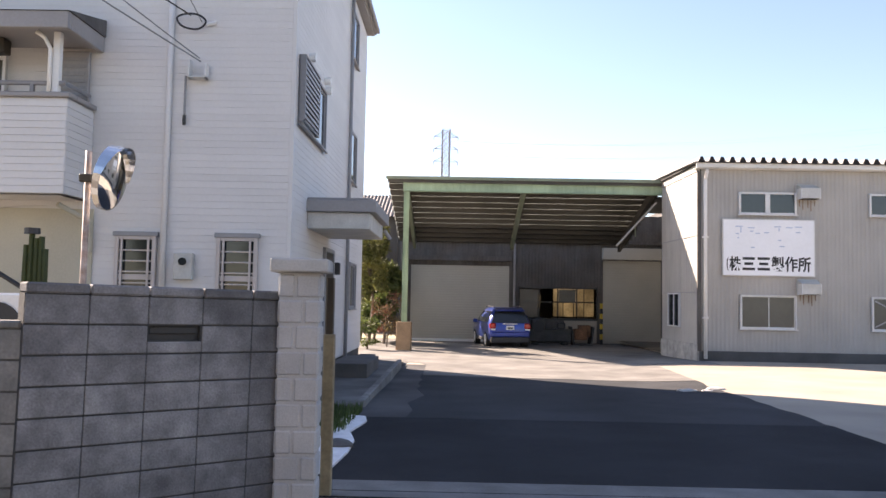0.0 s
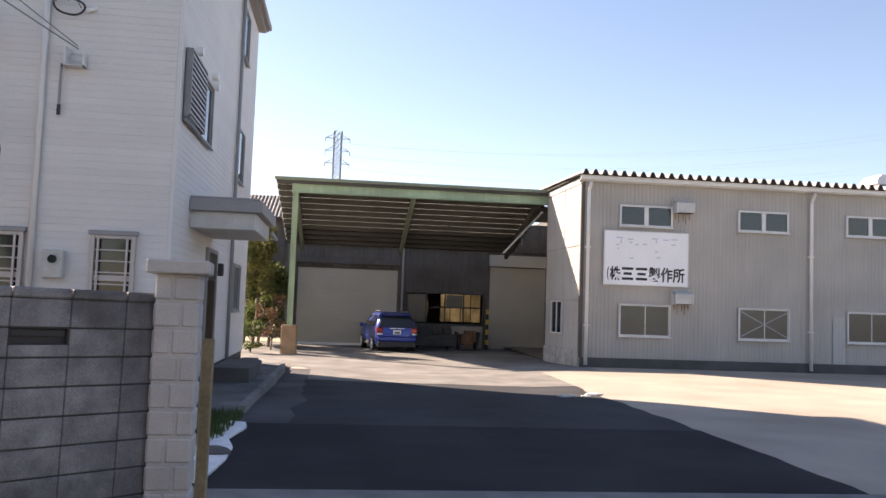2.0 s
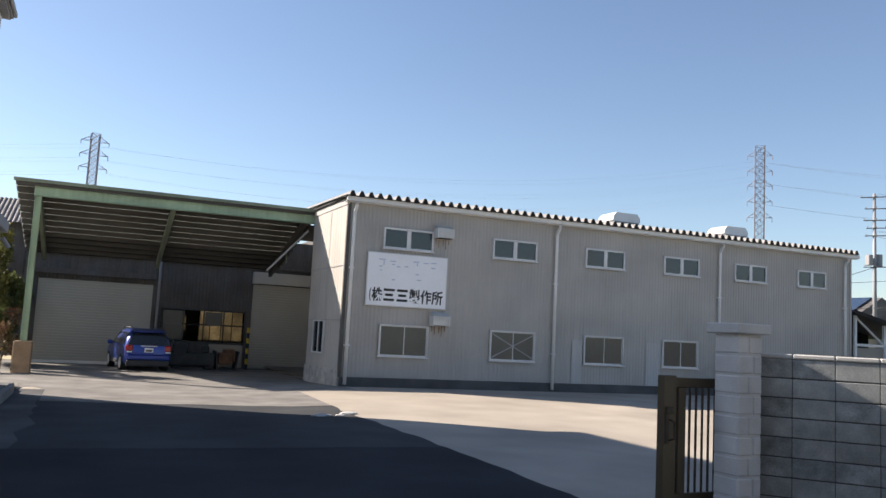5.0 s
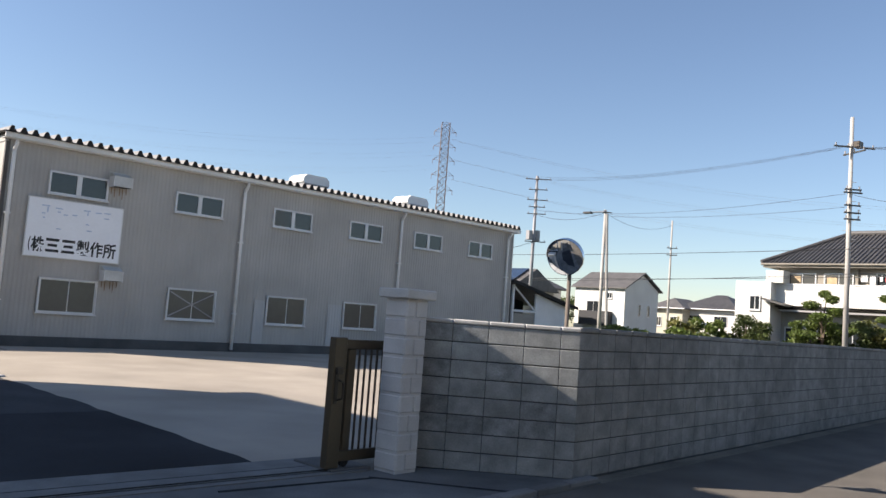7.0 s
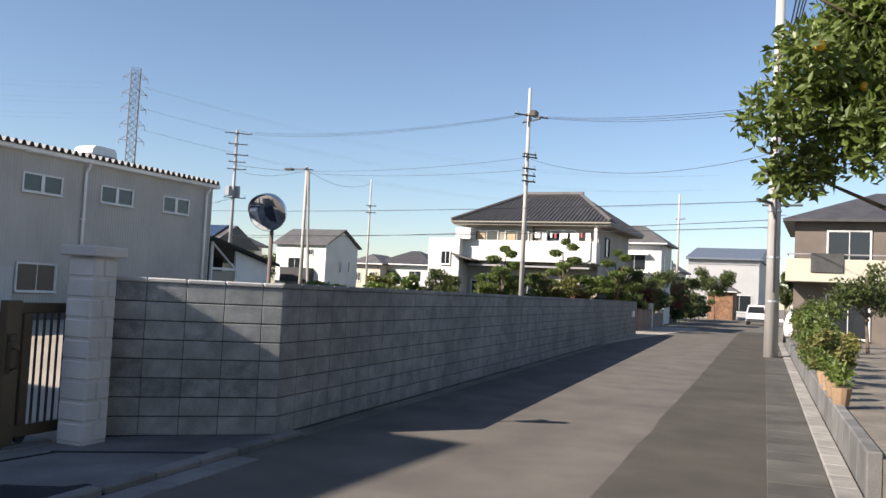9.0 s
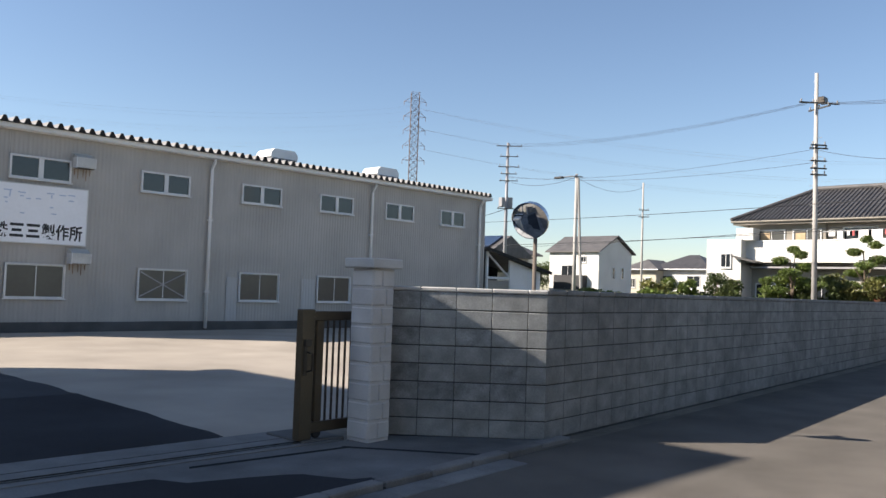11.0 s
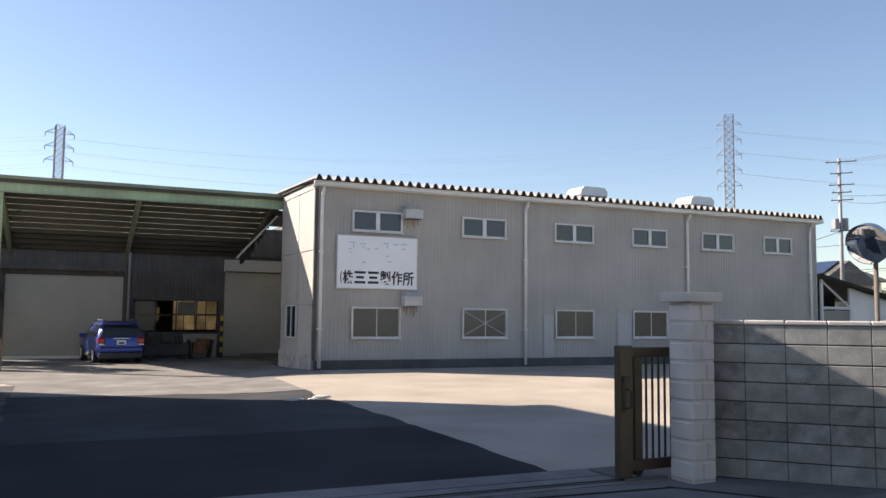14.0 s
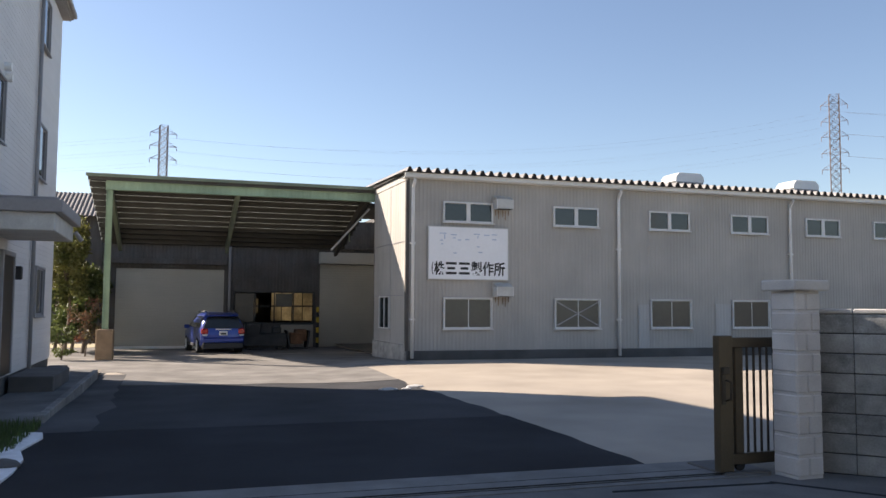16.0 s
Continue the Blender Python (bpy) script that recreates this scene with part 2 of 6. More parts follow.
    car_white=make("white_car_paint", (0.8, 0.8, 0.8), 0.3, var=0.02, fine=100, bump=0.0, coat=0.6),
    rubber=make("black_rubber", (0.018, 0.018, 0.018), 0.8, var=0.2, fine=40, bump=0.1),
    plastic=make("dark_plastic", (0.03, 0.03, 0.032), 0.55, var=0.15, fine=40),
    red_lens=make("red_lens", (0.45, 0.02, 0.015), 0.2, var=0.05, fine=60, bump=0.0, coat=0.5),
    plate=make("plate_white", (0.75, 0.76, 0.74), 0.45, var=0.04, fine=60, bump=0.0),
    solar=make("solar_glass", (0.03, 0.05, 0.09), 0.15, var=0.1, fine=5, bump=0.0),
    white_stone=make("white_sheeting", (0.75, 0.75, 0.76), 0.7, var=0.12, scale=5, fine=40, bump=0.4),
    interior=make("dim_interior", (0.2, 0.19, 0.17), 0.9, var=0.2, scale=1, fine=20),
    cloth_red=make("red_cloth", (0.42, 0.1, 0.1), 0.9, var=0.2, scale=6, fine=40),
    cloth_white=make("white_cloth", (0.74, 0.74, 0.72), 0.9, var=0.06, scale=3, fine=60),
)


# ---- building helpers ----
def box_bm(bm, x0, x1, y0, y1, z0, z1, bevel=0.0):
    r = bmesh.ops.create_cube(bm, size=1.0)
    vs = r["verts"]
    for v in vs:
        v.co = Vector((x0 + (v.co.x + 0.5) * (x1 - x0), y0 + (v.co.y + 0.5) * (y1 - y0), z0 + (v.co.z + 0.5) * (z1 - z0)))
    if bevel:
        es = {e for v in vs for e in v.link_edges}
        bmesh.ops.bevel(bm, geom=list(es), offset=bevel, segments=1, affect="EDGES", profile=0.5)
    return bm


def boxes(*rows, bevel=0.0):
    bm = bmesh.new()
    for r in rows:
        box_bm(bm, *r, bevel=bevel)
    return bm


def tube(points, r, seg=8, bm=None, taper=None, caps=True):
    """A round bar along points."""
    bm = bm or bmesh.new()
    pts = [Vector(p) for p in points]
    rings = []
    for i, p in enumerate(pts):
        d = (pts[min(i + 1, len(pts) - 1)] - pts[max(i - 1, 0)]).normalized()
        a = d.cross(Vector((0, 0, 1)) if abs(d.z) < 0.9 else Vector((1, 0, 0))).normalized()
        b = d.cross(a)
        rr = r if taper is None else r + (taper - r) * i / (len(pts) - 1)
        rings.append([bm.verts.new(p + rr * (math.cos(2 * math.pi * k / seg) * a + math.sin(2 * math.pi * k / seg) * b)) for k in range(seg)])
    for q0, q1 in zip(rings, rings[1:]):
        for k in range(seg):
            bm.faces.new((q0[k], q0[(k + 1) % seg], q1[(k + 1) % seg], q1[k]))
    if caps:
        bm.faces.new(rings[0][::-1])
        bm.faces.new(rings[-1])
    return bm


def prism(outline, axis, lo, hi, bm=None):
    """A flat outline pushed through along an axis: 'x' takes (y, z), 'y' takes (x, z), 'z' takes (x, y)."""
    bm = bm or bmesh.new()

    def at(p, h):
        return {"x": (h, p[0], p[1]), "y": (p[0], h, p[1]), "z": (p[0], p[1], h)}[axis]

    a = [bm.verts.new(at(p, lo)) for p in outline]
    b = [bm.verts.new(at(p, hi)) for p in outline]
    n = len(outline)
    bm.faces.new(a[::-1])
    bm.faces.new(b)
    for i in range(n):
        bm.faces.new((a[i], a[(i + 1) % n], b[(i + 1) % n], b[i]))
    return bm


def mesh_of(name, bm, material, smooth=False):
    bmesh.ops.recalc_face_normals(bm, faces=bm.faces)
    me = bpy.data.meshes.new(name)
    bm.to_mesh(me)
    bm.free()
    me.materials.append(M[material])
    if smooth:
        for p in me.polygons:
            p.use_smooth = True
    return me


def part(name, bm, material, parent, label="", smooth=False, m=None):
    ob = new(name, bm if isinstance(bm, bpy.types.Mesh) else mesh_of(name, bm, material, smooth))
    ob.parent = parent
    if m is not None:
        ob.matrix_basis = m
    return tagged(ob, label) if label else ob


def thing(name, m, label, category, group="", kind=""):
    ob = new(name)
    ob.empty_display_size = 0.2
    ob.matrix_world = m
    return tagged(ob, label, category, group, kind)


def solid(name, bm, material, label, category="", group="", kind="", m=None, smooth=False):
    """A thing or piece of the setting that is one mesh."""
    ob = new(name, mesh_of(name, bm, material, smooth))
    if m is not None:
        ob.matrix_world = m
    return tagged(ob, label, category, group, kind)


def numbers_mesh(name, verts, faces, material):
    me = bpy.data.meshes.new(name)
    me.from_pydata(verts, [], faces)
    me.materials.append(M[material])
    me.update()
    return me


def leaves_mesh(name, clumps, count, size, material, seed, flat=0.0):
    """Folded leaves scattered in ellipsoid clumps (centre, radii), denser towards the outside."""
    rng = np.random.default_rng(seed)
    weight = np.array([c[1][0] * c[1][1] * c[1][2] for c in clumps]) ** 0.7
    pick = rng.choice(len(clumps), count, p=weight / weight.sum())
    c = np.array([k[0] for k in clumps], float)[pick]
    r = np.array([k[1] for k in clumps], float)[pick]
    d = rng.normal(size=(count, 3))
    d /= np.linalg.norm(d, axis=1)[:, None]
    pos = c + r * d * (rng.random(count) ** 0.45)[:, None] * rng.uniform(0.75, 1.12, count)[:, None]
    a = rng.normal(size=(count, 3)) + d * 0.6
    a /= np.linalg.norm(a, axis=1)[:, None]
    b = np.cross(a, rng.normal(size=(count, 3)))
    b /= np.linalg.norm(b, axis=1)[:, None]
    n = np.cross(a, b)
    s = size * rng.uniform(0.6, 1.3, count)[:, None]
    v = np.stack([pos - a * s, pos + b * s * 0.42 + n * s * 0.12, pos + a * s, pos - b * s * 0.42 + n * s * 0.12], 1).reshape(-1, 3)
    k = np.arange(count)[:, None] * 4
    f = np.concatenate([k + [0, 1, 2], k + [0, 2, 3]], 0)
    return numbers_mesh(name, v.tolist(), f.tolist(), material)


def tree(name, x, y, z, height, spread, material, seed, label, leaf=0.07, count=2500, clumps=None, trunk_r=0.07, group="", crown_from=0.35):
    rng = random.Random(seed)
    t = thing(name, pose(x, y, z), label, "tree" if "shrub" not in name and "hedge" not in name else "shrub", group)
    bm = tube([(0, 0, -0.1), (0.03 * height, 0.02 * height, height * 0.35), (-0.02 * height, 0.03 * height, height * 0.85)], trunk_r, 7, taper=trunk_r * 0.35)
    ends = []
    for i in range(6):
        a, h = rng.uniform(0, 6.28), rng.uniform(crown_from, 0.75) * height
        e = Vector((math.cos(a) * spread * rng.uniform(0.4, 0.8), math.sin(a) * spread * rng.uniform(0.4, 0.8), min(height * 0.92, h + rng.uniform(0.1, 0.3) * height)))
        tube([(0, 0, h), e * 0.55 + Vector((0, 0, h)) * 0.45 + Vector((0, 0, 0.04)), e], trunk_r * 0.45, 5, bm, taper=trunk_r * 0.12)
        ends.append(e)
    part("trunk", bm, "bark", t)
    if clumps is None:
        clumps = [(tuple(e), (spread * rng.uniform(0.3, 0.5),) * 2 + (height * rng.uniform(0.1, 0.18),)) for e in ends]
        for i in range(7):
            a, q = rng.uniform(0, 6.28), rng.uniform(0.1, 0.75)
            clumps.append(((math.cos(a) * spread * q, math.sin(a) * spread * q, height * rng.uniform(crown_from + 0.1, 0.95)), (spread * rng.uniform(0.25, 0.42),) * 2 + (height * rng.uniform(0.07, 0.15),)))
    part("crown", leaves_mesh("crown", clumps, count, leaf, material, seed), material, t)
    return t


def wall_panels(x0, x1, z0, z1, holes):
    """Rectangles that fill a wall round its openings (x0, x1, z0, z1)."""
    xs = sorted({x0, x1, *[h[i] for h in holes for i in (0, 1) if x0 < h[i] < x1]})
    out = []
    for a, b in zip(xs, xs[1:]):
        z = z0
        for h in sorted([h for h in holes if h[0] <= a and h[1] >= b], key=lambda h: h[2]):
            if h[2] > z and z < z1:
                out.append((a, b, z, min(h[2], z1)))
            z = max(z, h[3])
        if z < z1:
            out.append((a, b, z, z1))
    return out


def corrugated(rects, pitch, depth, y, thick=0.012):
    """Ribbed sheet in the plane y, ribs upright, standing out towards -y."""
    verts, faces = [], []
    prof = ((0.0, 0.0), (0.18, 1.0), (0.5, 1.0), (0.68, 0.0))
    for a, b, z0, z1 in rects:
        xs = [(a, 0.0)]
        i = math.floor(a / pitch)
        while i * pitch < b:
            for u, h in prof:
                x = (i + u) * pitch
                if a < x < b:
                    xs.append((x, h))
            i += 1
        xs.append((b, 0.0))
        base = len(verts)
        for x, h in xs:
            yy = y - h * depth
            verts += [(x, yy, z0), (x, yy, z1), (x, y + thick, z0), (x, y + thick, z1)]
        for k in range(len(xs) - 1):
            p, q = base + 4 * k, base + 4 * k + 4
            faces += [(p, q, q + 1, p + 1), (p + 2, p + 3, q + 3, q + 2), (p + 1, q + 1, q + 3, p + 3), (p, p + 2, q + 2, q)]
    return verts, faces


def frame_bm(w, h, bar, depth):
    return boxes((-w / 2, w / 2, -depth, 0.02, -bar, 0), (-w / 2, w / 2, -depth, 0.02, h, h + bar), (-w / 2 - bar, -w / 2, -depth, 0.02, -bar, h + bar),
                 (w / 2, w / 2 + bar, -depth, 0.02, -bar, h + bar), bevel=0.006)


def sliding_window(parent, m, w, h, glass="glass_low", frame_mat="alu", label="", depth=0.07, bar=0.045):
    """Two-pane window of a building: frame, sill, two sashes that overlap. m: the middle of the sill, front towards -y."""
    t = part("window", frame_bm(w, h, bar, depth), frame_mat, parent, label, m=m)
    part("window_sill", boxes((-w / 2 - 0.07, w / 2 + 0.07, -depth - 0.03, -depth + 0.03, -bar - 0.025, -bar + 0.004), bevel=0.006), frame_mat, t)
    for s, yy in ((-1, -0.028), (1, -0.002)):
        xa, xb = (-w / 2, 0.03) if s < 0 else (-0.03, w / 2)
        f = bar * 0.75
        part("sash", boxes((xa, xb, yy - 0.02, yy, 0, f), (xa, xb, yy - 0.02, yy, h - f, h), (xa, xa + f, yy - 0.02, yy, f, h - f), (xb - f, xb, yy - 0.02, yy, f, h - f), bevel=0.004), frame_mat, t)
        part("pane", boxes((xa + f, xb - f, yy - 0.013, yy - 0.007, f, h - f)), glass, t)
    return t


def fixed_window(parent, m, w, h, label="", glass="glass_dark", frame_mat="alu", bars=(), depth=0.06, bar=0.04, mullions=()):
    """A one-light window of a building with optional bars across (z) and upright (x)."""
    t = part("window", frame_bm(w, h, bar, depth), frame_mat, parent, label, m=m)
    part("pane", boxes((-w / 2, w / 2, -0.02, -0.01, 0, h)), glass, t)
    for z in bars:
        part("bar", boxes((-w / 2, w / 2, -depth + 0.005, -depth + 0.025, z - 0.012, z + 0.012), bevel=0.004), frame_mat, t)
    for x in mullions:
        part("mullion", boxes((x - 0.018, x + 0.018, -depth + 0.008, -0.004, 0, h), bevel=0.004), frame_mat, t)
    return t

# ---- ground ----
STREET = 0.0958                      # the street climbs this much in y per metre of x


def sheet(name, outline, z0, z1, material, label, kind="structure"):
    return solid(name, prism(outline, "z", z0, z1), material, label, kind=kind)


def ragged(a, b, n, amp, seed):
    """Points from a to b with a broken edge, ends kept."""
    rng = random.Random(seed)
    a, b = Vector(a), Vector(b)
    d = (b - a)
    nrm = Vector((-d.y, d.x)).normalized()
    return [tuple(a + d * (i / n) + nrm * rng.uniform(-amp, amp) * (0 < i < n)) for i in range(n)]


def left_edge(x):
    return 3.47 + STREET * x


def right_edge(x):
    return -1.22 + 0.062 * x


def ease(v, a, b):
    f = min(1.0, max(0.0, (v - a) / (b - a)))
    return f * f * (3 - 2 * f)


def fall(x, y):
    """Height of the paving: the drive sinks a little towards the covered bay."""
    z = -0.11 * ease(y, 12.0, 18.0) * (1 - ease(x, 3.8, 7.0))
    back = ease(y, 22.0, 27.5)
    return z * (1 - back) - 0.105 * back - 0.07 * ease(y, 28.0, 37.0)


def sloped(ob, x0, x1, y0, y1, step=0.5):
    """Cut a flat sheet into a grid over a stretch of the plan and let it follow the fall."""
    bm = bmesh.new()
    bm.from_mesh(ob.data)
    for axis, lo, hi in ((0, x0, x1), (1, y0, y1)):
        u = lo
        while u <= hi:
            co = Vector((u, 0, 0)) if axis == 0 else Vector((0, u, 0))
            bmesh.ops.bisect_plane(bm, geom=bm.verts[:] + bm.edges[:] + bm.faces[:], plane_co=co, plane_no=(1, 0, 0) if axis == 0 else (0, 1, 0))
            u += step
    for v in bm.verts:
        v.co.z += fall(v.co.x, v.co.y)
    bmesh.ops.triangulate(bm, faces=bm.faces[:])
    bm.to_mesh(ob.data)
    bm.free()
    return ob


gx, gy = (-900, -12, -1.1, 7.4, 1500), (-900, 12, 22, 37, 1500)
gnd = bmesh.new()
gp = [[gnd.verts.new((x, y, -0.02)) for y in gy] for x in gx]
for i in range(4):
    for j in range(4):
        if (i, j) not in ((1, 2), (2, 1), (2, 2)):
            gnd.faces.new((gp[i][j], gp[i + 1][j], gp[i + 1][j + 1], gp[i][j + 1]))
solid("ground", gnd, "earth", "bare earth ground reaching to the horizon", kind="structure")
sheet("road", [(-60, left_edge(-60)), (-60, right_edge(-60) - 0.5), (130, right_edge(130)), (130, 12.6), (56, left_edge(56))], -0.2, -0.012, "road", "grey worn asphalt street between walls and gardens")
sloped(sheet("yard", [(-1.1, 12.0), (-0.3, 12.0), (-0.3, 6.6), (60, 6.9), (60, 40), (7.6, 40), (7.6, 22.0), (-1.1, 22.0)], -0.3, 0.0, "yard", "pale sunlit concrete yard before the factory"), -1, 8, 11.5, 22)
drive = [(-0.95, 6.62), (5.4, 6.65)] + ragged((5.45, 7.0), (5.5, 15.6), 16, 0.05, 1) + ragged((5.5, 15.6), (5.78, 22.0), 10, 0.06, 2) + [(5.78, 22.0), (-0.75, 22.0)]
drive += ragged((-0.45, 21.2), (-0.38, 14.2), 12, 0.05, 3) + [(-0.2, 13.4), (-0.42, 12.2), (-0.3, 11.4), (-0.36, 10.6), (-0.95, 10.6)]
far_drive = [p for p in drive if p[1] > 10.7]
sloped(sheet("driveway", [(-0.36, 10.58), (5.5, 10.58)] + far_drive, -0.2, 0.008, "asphalt", "old grey asphalt driveway with a broken edge"), -1, 6, 11.5, 22)
sheet("driveway_front", [(-0.95, 6.62), (5.4, 6.65)] + ragged((5.45, 7.0), (5.5, 10.6), 7, 0.05, 1) + ragged((5.5, 10.6), (-0.95, 10.6), 12, 0.04, 9) + [(-0.95, 10.6)], -0.15, 0.006, "patch", "newer dark asphalt at the driveway mouth")
# paler sheet from about the shadow edge back: sunlight put into its colour
sloped(sheet("driveway_rear", ragged((-0.42, 18.2), (5.6, 17.4), 14, 0.07, 12) + [(5.6, 17.4), (5.78, 21.99), (-0.75, 21.99), (-0.45, 21.2)], -0.2, 0.016, "rear_yard", "paving at the driveway head, paled to stand for sunlight"), -1, 6, 11.5, 22)
sloped(sheet("yard_rear", [(-12, 22), (7.6, 22), (7.6, 37), (-12, 37)], -0.35, 0.004, "rear_yard", "worn grey paving falling gently towards the workshop"), -11, 7.5, 22.5, 36.5)
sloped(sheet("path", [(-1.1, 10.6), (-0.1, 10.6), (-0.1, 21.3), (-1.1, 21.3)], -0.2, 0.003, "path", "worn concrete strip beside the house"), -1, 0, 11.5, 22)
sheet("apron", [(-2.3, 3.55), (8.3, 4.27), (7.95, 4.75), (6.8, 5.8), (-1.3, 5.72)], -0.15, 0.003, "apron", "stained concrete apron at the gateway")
patch_edge = [(-1.2, 3.62)] + ragged((0.4, 5.55), (3.9, 5.4), 8, 0.06, 5) + [(3.97, 5.36), (4.12, 5.08), (4.6, 4.95)] + ragged((4.9, 4.85), (5.5, 4.2), 6, 0.07, 6) + [(5.35, 4.0)]
sheet("road_patch", patch_edge, -0.1, 0.007, "patch", "dark asphalt patch laid over the apron edge")
sheet("gate_track", [(-1.0, 5.72), (6.3, 5.78), (6.3, 6.61), (-1.0, 6.61)], -0.15, 0.012, "kerb", "concrete strip carrying the gate rail")
joints = thing("apron_joint", pose(6.0, 5.0, 0.003), "dark open joint across the concrete apron", "joint", kind="structure")
for p, q in (((0.05, 0.5), (1.0, -0.75)), ((-1.6, 0.55), (0.1, 0.45))):
    part("joint", tube([(p[0], p[1], 0), (q[0], q[1], 0)], 0.014, 4), "steel_rail", joints)
rub_rng = random.Random(4)
for i in range(7):
    bm = bmesh.new()
    bmesh.ops.create_icosphere(bm, subdivisions=1, radius=rub_rng.uniform(0.06, 0.16))
    for v in bm.verts:
        v.co = Vector((v.co.x * 1.4, v.co.y, v.co.z * 0.35)) * (1 + 0.3 * noise.noise(v.co * 8 + Vector((i, 0, 0))))
    solid("rubble", bm, "coping", "broken pale concrete lump at the asphalt edge", "rubble", "rubble on the drive", m=pose(*(lambda x, y: (x, y, fall(x, y) + 0.01))(5.15 + rub_rng.uniform(-0.5, 0.5), 15.4 + rub_rng.uniform(-0.35, 0.35))))
rail = thing("gate_rail", pose(2.65, 5.9, 0.012), "dark steel gate rail set in the concrete strip", "rail", kind="structure")
part("rail", boxes((-3.7, 3.6, -0.02, 0.02, -0.003, 0.004), (-3.7, 3.6, -0.006, 0.006, 0.012, 0.022)), "steel_rail", rail)
part("groove", boxes((-3.7, 3.6, 0.3, 0.312, -0.003, 0.003)), "steel_rail", rail)
for k, (a, b) in enumerate([(-3.2, 8.3)]):
    n = 19
    kerb = thing("kerb", pose(a, left_edge(a), 0), "flush concrete kerb stones along the apron", "kerb", kind="structure")
    L = (b - a) / n
    me = None
    for i in range(n):
        x = i * L
        if me is None:
            me = mesh_of("kerb_stone", boxes((0.006, L - 0.006, 0.0, 0.14, -0.15, 0.05), bevel=0.012), "kerb")
        part("kerb_stone", me, "kerb", kerb, m=pose(x, x * STREET * 1.02, 0, 0, 0, math.degrees(math.atan(STREET))))
side = thing("gutter_left", pose(0.4, left_edge(0.4), 0), "worn concrete gutter slabs below the kerb", "gutter", kind="structure")
me = mesh_of("gutter_slab", boxes((0.006, 0.594, -0.27, -0.004, -0.12, -0.002), bevel=0.008), "kerb")
for i in range(11):
    part("gutter_slab", me, "kerb", side, m=pose(i * 0.6, i * 0.6 * STREET * 1.02, 0, 0, 0, math.degrees(math.atan(STREET))))
solid("gate_plinth", boxes((5.82, 6.36, 5.84, 6.5, -0.1, 0.034), bevel=0.012), "skirt", "low dark concrete plinth under the open gate", kind="structure")
gut = thing("gutter", pose(-4, right_edge(-4), 0), "concrete gutter slabs along the street edge", "gutter", kind="structure")
me = mesh_of("gutter_slab", boxes((0.004, 0.596, -0.36, 0.2, -0.12, 0.004), bevel=0.006), "road_slab")
me2 = mesh_of("kerb_stone", boxes((0.004, 0.596, -0.6, -0.364, -0.12, 0.03), bevel=0.012), "kerb_pale")
for i in range(80):
    m = pose(i * 0.6, 0.062 * i * 0.6, 0, 0, 0, math.degrees(math.atan(0.062)))
    part("gutter_slab", me, "road_slab", gut, m=m)
    part("kerb_stone", me2, "kerb_pale", gut, m=m)
strip = [(-20, right_edge(-20) + 0.16), (60, right_edge(60) + 0.16)] + ragged((60, 4.3), (9.0, 0.93), 40, 0.025, 21) + [(9.0, 0.93), (-20, -0.85)]
sheet("road_strip", strip, -0.1, -0.006, "road_new", "newer brownish asphalt strip along the street edge")

# ---- concrete block walls ----
BW, BH = 0.4, 0.2


def block_wall(name, p0, p1, courses, label, thick=0.15, keep=None, cap=0.07, cap_mat="coping", mat="block", open_block=None, z0=0.0, patches=(), joint="mortar_pale", tilt=0.0):
    """Stack-bonded blocks from p0 to p1, a recessed mortar core and coping stones. keep: length whose blocks are pieces of their own."""
    p0, p1 = Vector(p0), Vector(p1)
    L, ang = (p1 - p0).length, math.degrees(math.atan2(p1.y - p0.y, p1.x - p0.x))
    w = thing(name, pose(p0.x, p0.y, z0, 0, tilt, ang), label, "wall", kind="structure")
    H = courses * BH
    hole = []
    if open_block:
        i, c = open_block
        hole = [(i * BW + 0.01, (i + 1) * BW - 0.01, c * BH + 0.09, (c + 1) * BH - 0.005)]
        # dark plate fills the slot so that no light shows through
        slot = part("letter_slot", boxes((i * BW + 0.004, (i + 1) * BW - 0.004, 0.05, 0.06, c * BH + 0.09, (c + 1) * BH - 0.006)), "plastic", w, "dark letter slot")
        part("flap", boxes((i * BW + 0.02, (i + 1) * BW - 0.02, 0.03, 0.045, c * BH + 0.14, (c + 1) * BH - 0.012), bevel=0.003), "plastic", slot)
    part("mortar", boxes(*[(a, b, 0.009, thick - 0.009, q - (0.3 if q == 0 else 0), r) for a, b, q, r in wall_panels(0, L, 0.0, H, hole)]), joint, w)
    n = math.ceil(L / BW - 0.05)
    shared, rest = {}, bmesh.new()
    for i in range(n):
        wd = round(min(BW, L - i * BW), 3)
        for c in range(courses):
            h = BH
            if open_block == (i, c):
                h = 0.09
            key = (wd, h)
            if keep is None or i * BW < keep:
                skin = "block_stained" if (i, c) in patches else mat
                if (key, skin) not in shared:
                    shared[key, skin] = mesh_of("block", boxes((0.0025, wd - 0.0025, 0, thick, 0.006, h - 0.006), bevel=0.005), skin)
                part("block", shared[key, skin], skin, w, m=pose(i * BW, 0, c * BH))
            else:
                box_bm(rest, i * BW + 0.003, i * BW + wd - 0.003, 0.0, thick, c * BH + 0.008, c * BH + h - 0.008)
    if keep is not None:
        tagged(part("blockwork", rest, mat, w), kind="stuff")
    else:
        rest.free()
    if cap:
        cm = {}
        for i in range(n):
            wd = round(min(BW, L - i * BW), 3)
            if wd not in cm:
                cm[wd] = mesh_of("coping_stone", boxes((0.003, wd - 0.003, -0.012, thick + 0.012, 0, cap), bevel=0.012), cap_mat)
            part("coping_stone", cm[wd], cap_mat, w, m=pose(i * BW, 0, H))
    return w


